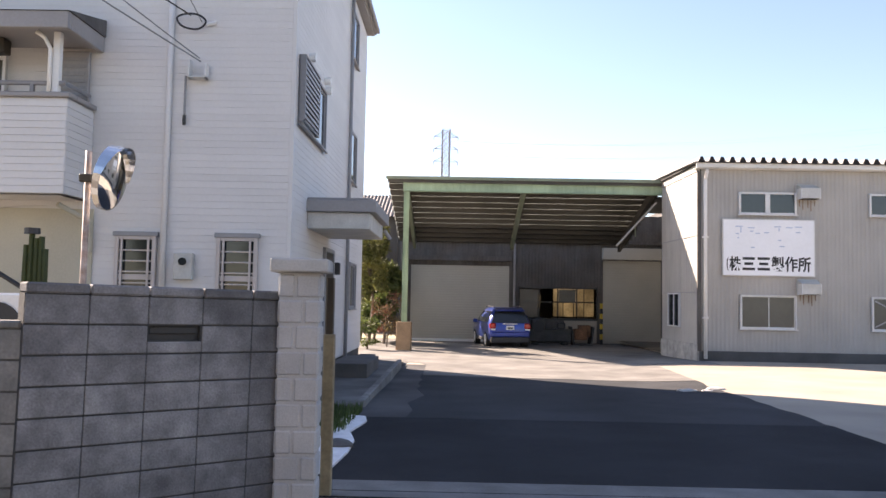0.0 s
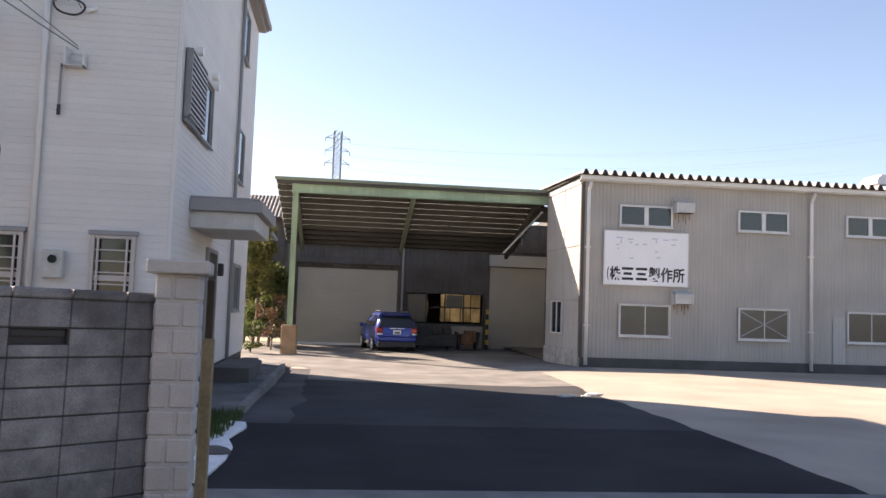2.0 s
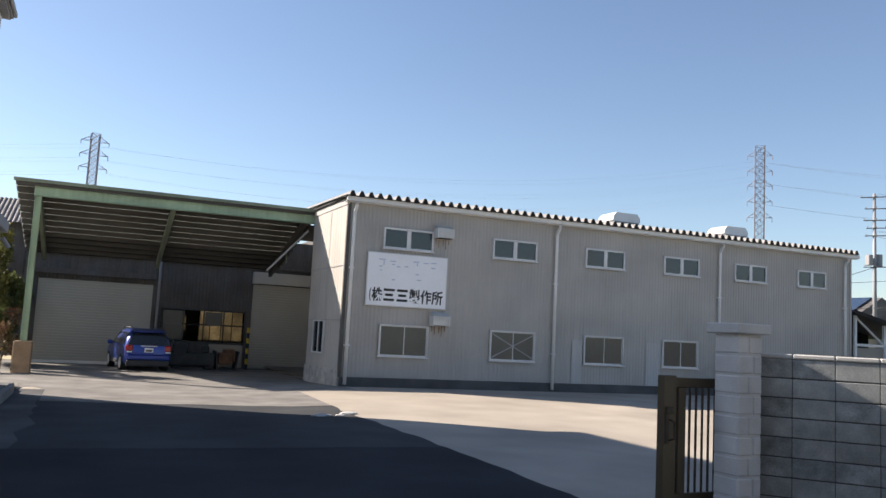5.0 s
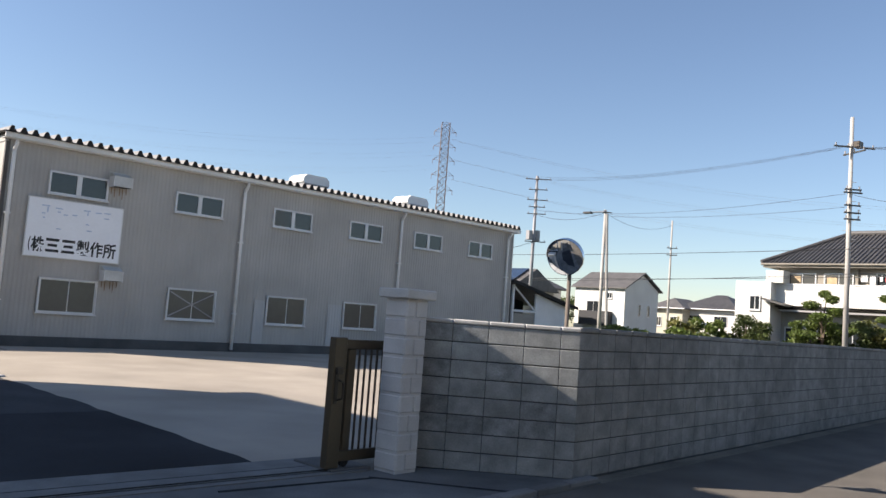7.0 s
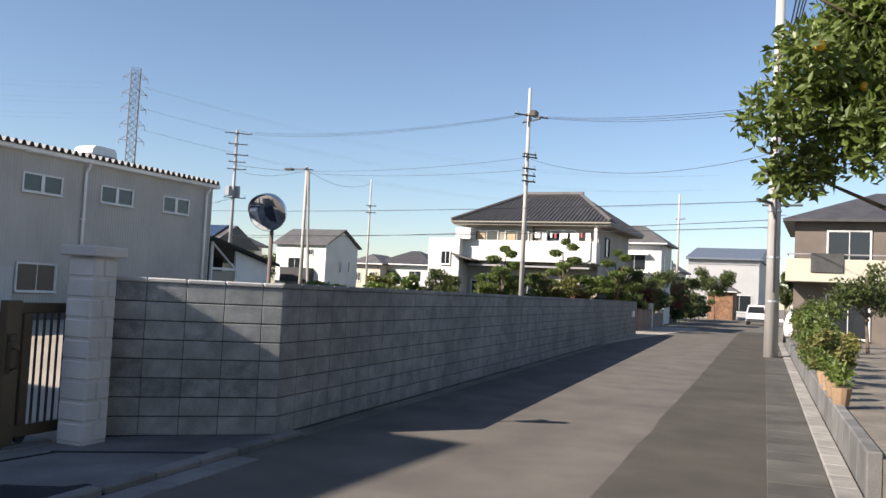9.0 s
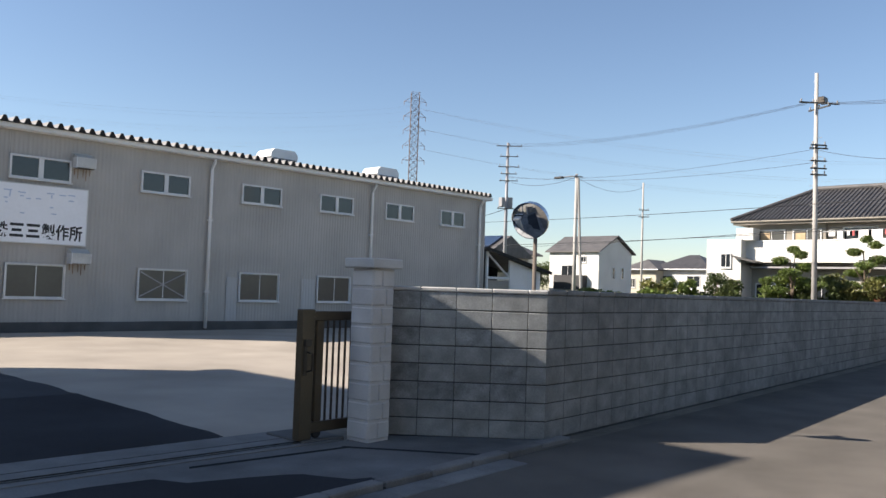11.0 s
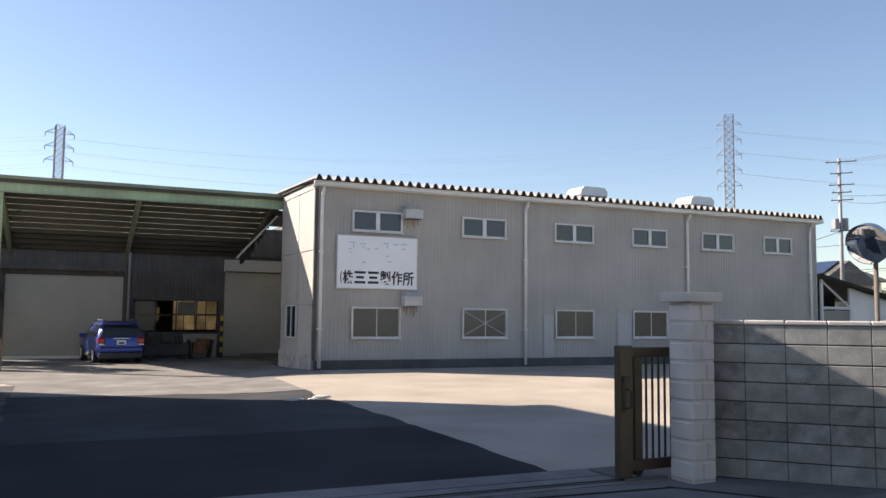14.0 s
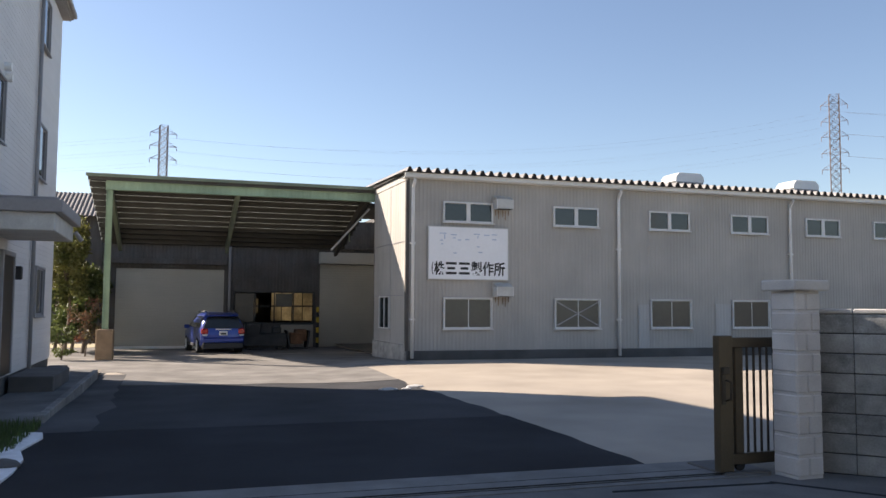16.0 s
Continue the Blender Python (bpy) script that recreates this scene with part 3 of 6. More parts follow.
def pillar(x, y, rot, label, z0=0.0):
    t = thing("gate_pillar", pose(x, y, z0, 0, 0, rot), label, "gate pillar", "gate pillars")
    s = 0.165
    part("core", boxes((-s + 0.012, s - 0.012, -s + 0.012, s - 0.012, -0.2, 1.82)), "pillar", t)
    kinds = [mesh_of("block", boxes((-s, j - 0.001, -s, s, 0.005, 0.195), (j + 0.001, s, -s, s, 0.005, 0.195), bevel=0.019), "pillar") for j in (-0.03, 0.035)]
    for c in range(9):
        part("block", kinds[c % 2], "pillar", t, m=pose(0, 0, 0.02 + c * 0.2))
    bm = bmesh.new()
    box_bm(bm, -0.225, 0.225, -0.225, 0.225, 1.825, 1.93, bevel=0.012)
    part("cap", bm, "coping", t, "pale concrete capstone")
    return t


PL, PR = (-0.92, 5.68), (6.54, 5.67)
CL, CR = (-2.44, 4.32), (8.1, 4.5)
pillar(*PL, 4, "pale grey rusticated block gate pillar with capstone")
pillar(*PR, 4, "pale grey rusticated block gate pillar with capstone")
block_wall("wall_splay_right", (6.86, 5.83), CR, 8, "grey concrete block wall turning in to the gateway", cap=0.05, patches=((0, 5), (2, 5), (0, 3), (0, 2), (1, 2), (2, 2), (3, 2), (0, 7), (1, 7), (3, 3)), joint="mortar")
solid("wall_end_post", boxes((6.72, 6.86, 5.72, 5.87, -0.1, 1.68), bevel=0.008), "block_dark", "narrow dark block upright between pillar and wall", kind="structure")
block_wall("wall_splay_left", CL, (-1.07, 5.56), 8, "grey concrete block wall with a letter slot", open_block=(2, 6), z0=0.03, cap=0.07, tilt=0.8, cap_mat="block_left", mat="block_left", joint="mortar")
# box added out of sight to keep the letter slot dark
box = thing("letter_box", pose(-1.72, 5.2, 1.18, 0, 0, 42.6), "unseen dark letter box added behind the wall slot", "letter box")
part("body", boxes((-0.22, 0.22, -0.06, 0.16, 0, 0.26), bevel=0.01), "plastic", box)
sx = 43.3
block_wall("wall_street", CR, (sx, 4.5 + STREET * (sx - 8.1)), 8, "long grey concrete block wall along the street", keep=13.2, cap=0.06, cap_mat="block_dark", mat="block_dark", joint="mortar")
# the dark block colour carries the shade of this sunless street front
block_wall("wall_street_left", (-14.4, 3.22), (-2.4, 4.37), 7, "dark grey concrete block wall along the street", keep=3.2, cap=0.05, cap_mat="block_dark", mat="block_dark")
tin = thing("meter_cover", pose(41.2, 4.45 + STREET * 33.1, 0.9), "small pale cover on the block wall", "cover")
part("cover", boxes((-0.2, 0.2, -0.05, 0.02, 0, 0.3), bevel=0.01), "trim_white", tin)

# ---- sliding gate leaf behind the right pillar ----
gate = thing("sliding_gate", pose(5.9, 5.93, 0.035, 0, 0, 4), "bronze aluminium sliding gate with upright bars, pushed open", "gate")
part("end_post", boxes((-0.12, 0.05, -0.05, 0.05, 0, 1.34), bevel=0.008), "bronze", gate)
part("top_rail", boxes((0.05, 2.2, -0.03, 0.03, 1.22, 1.32), bevel=0.006), "bronze", gate)
part("bottom_rail", boxes((0.05, 2.2, -0.03, 0.03, 0.06, 0.17), bevel=0.006), "bronze", gate)
part("stile", boxes((0.1, 0.2, -0.025, 0.025, 0.17, 1.22), bevel=0.006), "bronze", gate)
me = mesh_of("bar", boxes((-0.012, 0.012, -0.01, 0.01, 0.17, 1.22), bevel=0.004), "bronze_dark")
for i in range(22):
    part("bar", me, "bronze_dark", gate, m=pose(0.27 + i * 0.086, 0, 0))
lock = part("lock_plate", boxes((-0.1, -0.05, -0.062, -0.05, 0.66, 1.0), bevel=0.004), "bronze_dark", gate)
part("handle", tube([(-0.045, -0.06, 0.70), (-0.045, -0.13, 0.72), (-0.045, -0.13, 0.88), (-0.045, -0.06, 0.9)], 0.012, 6), "bronze_dark", lock)
part("latch", boxes((-0.1, -0.02, -0.09, -0.055, 0.96, 1.03), bevel=0.006), "bronze_dark", lock)
me = mesh_of("wheel", tube([(0, -0.02, 0), (0, 0.02, 0)], 0.055, 12), "rubber")
for x in (0.15, 1.9):
    part("wheel", me, "rubber", gate, m=pose(x, 0, 0.055))
stub = thing("gate_post", pose(-0.74, 6.02, 0), "weathered timber post beside the pillar", "post")
part("post", boxes((-0.045, 0.045, -0.045, 0.045, -0.05, 1.33), bevel=0.008), "orange", stub)
part("rail_end", boxes((-0.03, 0.03, -0.04, 0.04, 1.33, 1.8), bevel=0.006), "bronze_dark", stub)

# ---- factory ----
FX, FY, FL = 7.49, 23.63, 21.35
fac = thing("factory", pose(FX, FY, 0), "two-storey factory with grey ribbed metal cladding and folded roof", "factory")
UP = [(1.16, 2.86), (5.0, 6.68), (8.62, 10.26), (11.97, 13.58), (15.26, 16.84), (18.43, 19.95)]
LOW = [(1.18, 2.85), (5.03, 6.74), (8.65, 10.31), (11.98, 13.6)]
uz, uh, lz, lh = 4.37, 0.58, 0.98, 0.93
holes = [(a, b, uz, uz + uh) for a, b in UP] + [(a, b, lz, lz + lh) for a, b in LOW]
LAP = 1.74
for nm, q, r, y in (("lower_cladding", 0.27, LAP, 0.0), ("upper_cladding", LAP - 0.002, 3.72, -0.012), ("upper_cladding", 3.718, 5.66, -0.024)):
    v, f = corrugated([p for p in wall_panels(0, FL, q, r, holes)], 0.125, 0.007, y)
    part(nm, numbers_mesh(nm, v, f, "clad"), "clad", fac)
part("wall", boxes(*[(a, b, 0.016, 0.16, q, r) for a, b, q, r in wall_panels(0, FL, 0, 5.66, holes)]), "interior", fac)
for i, (a, b) in enumerate(UP):
    w = part("window", frame_bm(b - a - 0.12, uh - 0.03, 0.06, 0.075), "alu", fac, m=pose((a + b) / 2, -0.02, uz + 0.015))
    hw = (b - a - 0.12) / 2
    part("window_sill", boxes((-hw - 0.09, hw + 0.09, -0.12, -0.06, -0.09, -0.055), bevel=0.006), "alu", w)
    part("middle_post", boxes((-0.07, 0.07, -0.07, 0.0, 0, uh - 0.03), bevel=0.006), "alu", w)
    for xa, xb in ((-hw, -0.07), (0.07, hw)):
        part("pane", boxes((xa, xb, -0.03, -0.022, 0, uh - 0.03)), "glass_up", w)
for i, (a, b) in enumerate(LOW):
    w = sliding_window(fac, pose((a + b) / 2, -0.02, lz), b - a - 0.09, lh, "glass_low", bar=0.036)
    if i == 1:
        for s in (-1, 1):
            tp = bmesh.new()
            box_bm(tp, -0.85, 0.85, -0.0475, -0.0445, -0.02, 0.02)
            part("tape", tp, "trim_grey", w, "strip of grey tape crossing the glass", m=pose(0.0, 0, lh / 2, 0, s * 27, 0))
for rect in ((11.3, 11.93, 0.27, 1.8), (8.2, 8.62, 0.27, 1.76)):
    part("repair_panel", numbers_mesh("repair_panel", *corrugated([rect], 0.125, 0.006, -0.036), "clad_new"), "clad_new", fac, "lighter replaced cladding sheet")
# skirting grey is darkened further for the shadow along the facade base
part("skirting", boxes((0.0, FL, -0.06, 0.15, -0.2, 0.275), bevel=0.012), "skirt", fac, "dark concrete skirting")
# dark strip stands for the shade between the corner and the downpipe
part("corner_flashing", boxes((-0.05, 0.06, -0.05, 0.06, 0.27, 5.68), bevel=0.006), "clad_old", fac, "corner flashing coloured dark for the shade beside the downpipe")
part("corner_flashing", boxes((FL - 0.06, FL + 0.04, -0.05, 0.06, 0.27, 5.68), bevel=0.006), "clad", fac)
part("fascia", boxes((-0.16, FL + 0.2, -0.32, -0.27, 5.68, 5.815), (-0.16, FL + 0.2, -0.27, 0.1, 5.66, 5.68), bevel=0.006), "trim_white", fac, "white eaves fascia")
# oblique end wall towards the canopy and the hidden sides
ex, ey = 7.36 - FX, 27.4 - FY
eang = math.degrees(math.atan2(ey, ex))
elen = math.hypot(ex, ey)
side_m = pose(ex, ey, 0, 0, 0, eang + 180)
eh = [(0.85, 2.05, 0.95, 1.95)]
for nm, q, r, y in (("end_cladding", 0.45, 2.0, 0.0), ("end_cladding", 1.998, 3.7, -0.01), ("end_cladding", 3.698, 5.6, -0.02)):
    v, f = corrugated(wall_panels(0, elen, q, r, eh), 0.25, 0.012, y)
    part(nm, numbers_mesh(nm, v, f, "clad"), "clad", fac, m=side_m)
part("end_wall", boxes(*[(a, b, 0.014, 0.14, q, r) for a, b, q, r in wall_panels(0, elen, 0, 5.62, eh)]), "interior", fac, m=side_m)
# the end plinth is paler than the front skirting to look sunlit
part("end_skirting", boxes((0, elen + 0.02, -0.06, 0.1, -0.3, 0.46), bevel=0.012), "end_plinth", fac, "rough concrete plinth coloured pale for the sun on it", m=side_m)
for z in (2.0, 3.7):
    part("lap_seam", boxes((0, elen, -0.036, -0.02, z - 0.012, z + 0.012)), "trim_grey", fac, m=side_m)
fixed_window(fac, side_m @ pose(1.45, -0.02, 0.95), 1.12, 1.0, glass="glass_up", mullions=(0.0,))
part("gable_flashing", boxes((0, elen + 0.1, -0.05, 0.0, 5.6, 5.8), bevel=0.006), "clad", fac, m=side_m)
part("verge_edge", boxes((0, elen + 0.3, -0.12, 0.02, 5.8, 5.86), bevel=0.006), "roof_end", fac, "dark verge edge", m=side_m)
part("far_wall", boxes((FL - 0.15, FL, 0.16, 9.0, 0, 6.0)), "clad", fac)
part("rear_wall", boxes((1.3, FL, 8.9, 9.05, 0, 6.3)), "clad", fac)
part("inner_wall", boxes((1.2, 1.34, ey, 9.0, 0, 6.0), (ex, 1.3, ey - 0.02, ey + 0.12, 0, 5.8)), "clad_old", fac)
# folded-plate roof: ribs of 0.3 m, closed dark ends, rising gently to the back
verts, faces, RP, slope = [], [], 0.3, 0.035
nr = int((FL + 0.5) / RP)
prof = ((0.0, 0.0), (0.11, 0.0), (0.165, 0.15), (0.205, 0.15))
y0, y1 = -0.42, 9.2
xs = []
for i in range(nr):
    for u, h in prof:
        xs.append((-0.22 + i * RP + u, h))
xs.append((-0.22 + nr * RP, 0.0))
for x, h in xs:
    verts += [(x, y0, 5.83 + h), (x, y1, 5.83 + h + slope * (y1 - y0)), (x, y0, 5.815 + h), (x, y1, 5.815 + h + slope * (y1 - y0))]
for k in range(len(xs) - 1):
    p, q = 4 * k, 4 * k + 4
    faces += [(p, q, q + 1, p + 1), (p + 2, p + 3, q + 3, q + 2), (p, p + 2, q + 2, q)]
part("roof", numbers_mesh("roof", verts, faces, "roofmetal"), "roofmetal", fac, "pale folded metal roof")
# near-black ends: the shade on the roof's front is put into their colour
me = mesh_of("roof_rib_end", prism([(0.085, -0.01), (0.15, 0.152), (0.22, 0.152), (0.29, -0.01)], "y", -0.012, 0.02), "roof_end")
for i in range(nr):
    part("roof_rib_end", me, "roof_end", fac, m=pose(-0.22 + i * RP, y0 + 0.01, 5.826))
# downpipes with hopper bends
for x, r in ((0.16, 0.055), (7.42, 0.055), (14.52, 0.05), (20.95, 0.05)):
    part("downpipe", tube([(x, -0.3, 5.64), (x, -0.29, 5.56), (x, -0.2, 5.46), (x, -0.13, 5.38), (x, -0.12, 5.3), (x, -0.12, 0.05)], r, 10), "trim_white", fac, "white plastic downpipe", smooth=True)
    for z in (1.22, 3.6):
        part("pipe_collar", boxes((x - 0.08, x + 0.08, -0.17, -0.02, z, z + 0.05), bevel=0.006), "trim_white", fac)
# hooded wall vents with rust runs
for z in (4.8, 1.99):
    hood = part("vent_hood", prism([(-0.38, 0.0), (-0.02, -0.0), (-0.02, 0.4), (-0.1, 0.42), (-0.38, 0.3)], "x", 2.96, 3.5), "hood_metal", fac, "pale grey sheet-metal vent hood")
    hood.matrix_basis = pose(-0.07, 0, z)
    part("hood_flange", boxes((2.92, 3.54, -0.045, -0.026, -0.02, 0.45), bevel=0.006), "hood_metal", hood)
    # black plate stands for the shade in the hood's open underside
    part("hood_mouth", boxes((2.99, 3.47, -0.35, -0.05, -0.012, -0.004)), "plastic", hood)
    for hx in (2.945, 3.495):
        part("hood_side", boxes((hx, hx + 0.02, -0.385, -0.015, -0.02, 0.3)), "alu", hood)
    for rx, rl in ((3.02, 0.2), (3.12, 0.3), (3.27, 0.24), (3.36, 0.34), (3.47, 0.18)):
        part("rust_run", boxes((rx, rx + 0.022, -0.033, -0.0312, -rl, 0.0)), "rust", hood, "brown rust run")
# roof ventilators
for x in (11.4, 16.75):
    v = part("roof_ventilator", prism([(-0.5, 0.08), (0.5, 0.08), (0.62, 0.2), (0.6, 0.36), (0.46, 0.5), (-0.46, 0.5), (-0.6, 0.36), (-0.62, 0.2)], "y", -0.5, 0.5), "trim_white", fac, "white roof ventilator", m=pose(x, 2.0, 6.2))
    part("ventilator_base", boxes((-0.42, 0.42, -0.4, 0.4, -0.35, 0.1), bevel=0.01), "roof_end", v)
    part("ventilator_lip", boxes((-0.56, 0.56, -0.53, -0.5, 0.1, 0.16), bevel=0.006), "trim_grey", v)
    for hx in (-0.3, 0.3):
        part("seam", boxes((hx - 0.012, hx + 0.012, -0.52, 0.52, 0.5, 0.512)), "trim_grey", v)

# sign board
sign = thing("sign_board", pose(8.18, 23.55, 2.53), "white company sign board with black lettering, upper line faded", "sign")
part("panel", boxes((0, 2.66, -0.03, 0.03, 0, 1.63), bevel=0.006), "sign", sign)
part("frame", boxes((-0.025, 2.685, -0.036, 0.034, -0.025, 0.0), (-0.025, 2.685, -0.036, 0.034, 1.63, 1.655), (-0.025, 0, -0.036, 0.034, 0, 1.63), (2.66, 2.685, -0.036, 0.034, 0, 1.63)), "alu", sign)
for x in (0.56, 1.0):
    for z, h, inset in ((0.14, 0.075, 0.0), (0.295, 0.075, 0.05), (0.45, 0.075, 0.0)):
        part("letter_bar", boxes((x + inset, x + 0.36 - inset, -0.034, -0.031, z, z + h)), "ink", sign)
for x, w, z, h in ((0.35, 0.22, 1.42, 0.03), (0.5, 0.03, 1.25, 0.16), (0.36, 0.1, 1.2, 0.03), (0.72, 0.2, 1.38, 0.03), (0.78, 0.1, 1.28, 0.03), (0.95, 0.12, 1.22, 0.03), (1.2, 0.14, 1.24, 0.03), (1.5, 0.2, 1.42, 0.03),
                   (1.62, 0.03, 1.3, 0.1), (1.85, 0.18, 1.4, 0.03), (2.1, 0.2, 1.42, 0.03), (2.12, 0.14, 1.26, 0.03), (1.6, 0.1, 1.02, 0.03), (0.4, 0.06, 1.08, 0.03), (1.65, 0.14, 0.84, 0.03), (0.8, 0.12, 0.8, 0.03)):
    part("faded_bar", boxes((x, x + w, -0.034, -0.031, z, z + h)), "ink_faded", sign, "faded blue letter remains")


def lettering(text, x, z, size, width):
    cu = bpy.data.curves.new("lettering", "FONT")
    cu.body, cu.size, cu.extrude, cu.offset = text, size, 0.002, 0.011
    ob = new("lettering", cu)
    me = bpy.data.meshes.new_from_object(ob.evaluated_get(bpy.context.evaluated_depsgraph_get()))
    bpy.data.objects.remove(ob)
    me.materials.clear()
    me.materials.append(M["ink"])
    co = [v.co for v in me.vertices]
    lo, hi = min(c.x for c in co), max(c.x for c in co)
    zl = min(c.y for c in co)
    zh = max(c.y for c in co)
    s = width / (hi - lo)
    me.transform(Matrix(((s, 0, 0, x - lo * s), (0, 0, -1, -0.032), (0, size / (zh - zl), 0, z - zl * size / (zh - zl)), (0, 0, 0, 1))))
    return part("lettering", me, "ink", sign)


lettering("(", 0.09, 0.12, 0.4, 0.06)
lettering("\u682a", 0.17, 0.12, 0.43, 0.35)
lettering("\u88fd\u4f5c\u6240", 1.4, 0.1, 0.46, 1.16)

# ---- covered bay between house and factory ----
CYF, CYB = 26.0, 31.8
EYE = Vector((0.3, -0.8, 1.643))


def deeper(x, y, z, k):
    """A pose k times as far from the eye's first place, with its sizes."""
    return Matrix.Translation(EYE + (Vector((x, y, z)) - EYE) * k) @ Matrix.Scale(k, 4)


can = thing("canopy", deeper(-1.36, CYF, 0, 1.054), "lean-to canopy of pale green steel with translucent ribbed sheets", "canopy")
part("post", boxes((-0.09, 0.09, -0.012, 0.012, 0.9, 5.2), (-0.09, -0.075, -0.09, 0.09, 0.9, 5.2), (0.075, 0.09, -0.09, 0.09, 0.9, 5.2), bevel=0.003), "green", can, "pale green H-section post")
part("footing", boxes((-0.25, 0.25, -0.25, 0.25, -0.2, 0.9), bevel=0.03), "footing", can, "stained brown concrete footing")
CW = 8.44
part("front_beam", boxes((-0.12, CW, -0.012, 0.012, 5.17, 5.5), (-0.12, CW, -0.09, 0.09, 5.485, 5.5), (-0.12, CW, -0.09, 0.09, 5.17, 5.185), bevel=0.003), "green", can, "pale green front beam")
drop = (5.58 - 4.05) / (CYB - CYF)


def roof_z(y):
    return 5.6 - drop * y


# the right-hand rafter takes the dark purlin colour to read as shaded
for x in (0.0, 3.85, 8.1):
    part("rafter", prism([(0.1, roof_z(0.1) - 0.42), (0.1, roof_z(0.1) - 0.14), (5.8, roof_z(5.8) - 0.14), (5.8, roof_z(5.8) - 0.42)], "x", x - 0.06, x + 0.06), "green_dark" if x < 8 else "purlin", can, "aged green rafter" if x < 8 else "")
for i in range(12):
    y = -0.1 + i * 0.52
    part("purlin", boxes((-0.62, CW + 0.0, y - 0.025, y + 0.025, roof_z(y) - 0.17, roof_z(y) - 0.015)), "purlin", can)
# boards added below the sheet to block light: thin slits in front, dark behind
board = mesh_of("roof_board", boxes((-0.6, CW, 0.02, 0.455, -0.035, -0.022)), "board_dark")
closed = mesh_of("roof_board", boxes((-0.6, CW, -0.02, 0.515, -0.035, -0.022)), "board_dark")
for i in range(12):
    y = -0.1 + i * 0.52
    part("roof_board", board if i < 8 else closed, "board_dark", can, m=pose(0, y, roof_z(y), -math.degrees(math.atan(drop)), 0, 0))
# battens added to break the bright slits into dashes
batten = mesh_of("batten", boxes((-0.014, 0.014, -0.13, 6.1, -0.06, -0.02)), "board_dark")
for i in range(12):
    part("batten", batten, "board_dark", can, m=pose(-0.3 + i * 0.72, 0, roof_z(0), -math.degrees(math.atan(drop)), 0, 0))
verts, faces = [], []
xx = np.arange(-0.66, CW + 0.02, 0.045)
for k, x in enumerate(xx):
    h = 0.012 * math.cos(k * math.pi / 1.5)
    verts += [(x, -0.16, roof_z(-0.16) + h), (x, 5.9, roof_z(5.9) + h)]
for k in range(len(xx) - 1):
    faces.append((2 * k, 2 * k + 2, 2 * k + 3, 2 * k + 1))
part("roof_sheet", numbers_mesh("roof_sheet", verts, faces, "sheet"), "sheet", can, "translucent ribbed roof sheet")
part("edge_flashing", boxes((-0.68, CW, -0.19, -0.15, roof_z(-0.16) - 0.09, roof_z(-0.16) + 0.01)), "green_dark", can, "dull green front flashing")
part("side_roof", boxes((8.0, 11.0, 1.5, 6.2, 5.25, 5.32)), "clad_old", can)
part("brace", tube([(8.2, 0.15, 4.95), (6.9, 0.15, 3.5)], 0.035, 8), "concrete_pole", can, "pale angled pipe")
part("brace_stay", tube([(7.5, 0.15, 4.15), (7.62, 0.6, 3.85)], 0.02, 6), "green_dark", can)

back = thing("workshop", deeper(0, 32.0, 0, 1.1), "dark old workshop front under the canopy", "workshop")
wh = [(-1.5, 2.42, 0.0, 3.03), (2.82, 5.9, 0.98, 2.16), (6.15, 8.45, 0.0, 3.35)]
v, f = corrugated(wall_panels(-1.9, 8.9, 0.0, 5.0, wh), 0.13, 0.008, 0.0)
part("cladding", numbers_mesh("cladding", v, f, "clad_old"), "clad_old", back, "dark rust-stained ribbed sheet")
part("wall", boxes(*[(a, b, 0.014, 0.12, q, r) for a, b, q, r in wall_panels(-1.9, 8.9, 0.0, 5.0, wh)]), "interior", back)
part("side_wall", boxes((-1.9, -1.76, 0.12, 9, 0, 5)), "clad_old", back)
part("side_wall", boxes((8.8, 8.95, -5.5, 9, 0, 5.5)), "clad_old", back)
part("rear_wall", boxes(*[(a, b, 8.9, 9.0, q, r) for a, b, q, r in wall_panels(-1.9, 8.9, 0.0, 5.0, [(3.7, 4.6, 1.3, 2.0), (5.2, 7.3, 0.9, 2.4)])]), "interior", back)
part("roof", boxes((-1.9, 8.95, 0.0, 9.0, 5.0, 5.1)), "clad_old", back)
part("floor_slab", boxes((-1.9, 8.9, 0.02, 8.9, -0.1, 0.02)), "apron", back)
for a, b, q, r in ((3.7, 4.6, 1.3, 2.0), (5.2, 7.3, 0.9, 2.4)):
    part("skylight_panel", boxes((a, b, 8.93, 8.97, q, r)), "fibre", back, "yellowed fibreglass pane")
    n = max(2, int((b - a) / 0.5))
    part("skylight_bars", boxes(*[(a + (b - a) * i / n - 0.02, a + (b - a) * i / n + 0.02, 8.85, 8.9, q, r) for i in range(n + 1)], (a, b, 8.85, 8.9, (q + r) / 2 - 0.02, (q + r) / 2 + 0.02)), "clutter", back)


def shutter(a, b, q, r, y, name="roller_shutter"):
    verts, faces = [], []
    z, k = q, 0
    while z < r - 1e-4:
        for u, h in ((0, 0), (0.06, 0.005), (0.085, 0.005), (0.1, 0)):
            if z + u <= r:
                verts += [(a, y - h, z + u), (b, y - h, z + u)]
        z += 0.1
    n = len(verts) // 2
    faces = [(2 * i, 2 * i + 1, 2 * i + 3, 2 * i + 2) for i in range(n - 1)]
    return part(name, numbers_mesh(name, verts, faces, "shutter"), "shutter", back, "closed beige steel roller shutter")


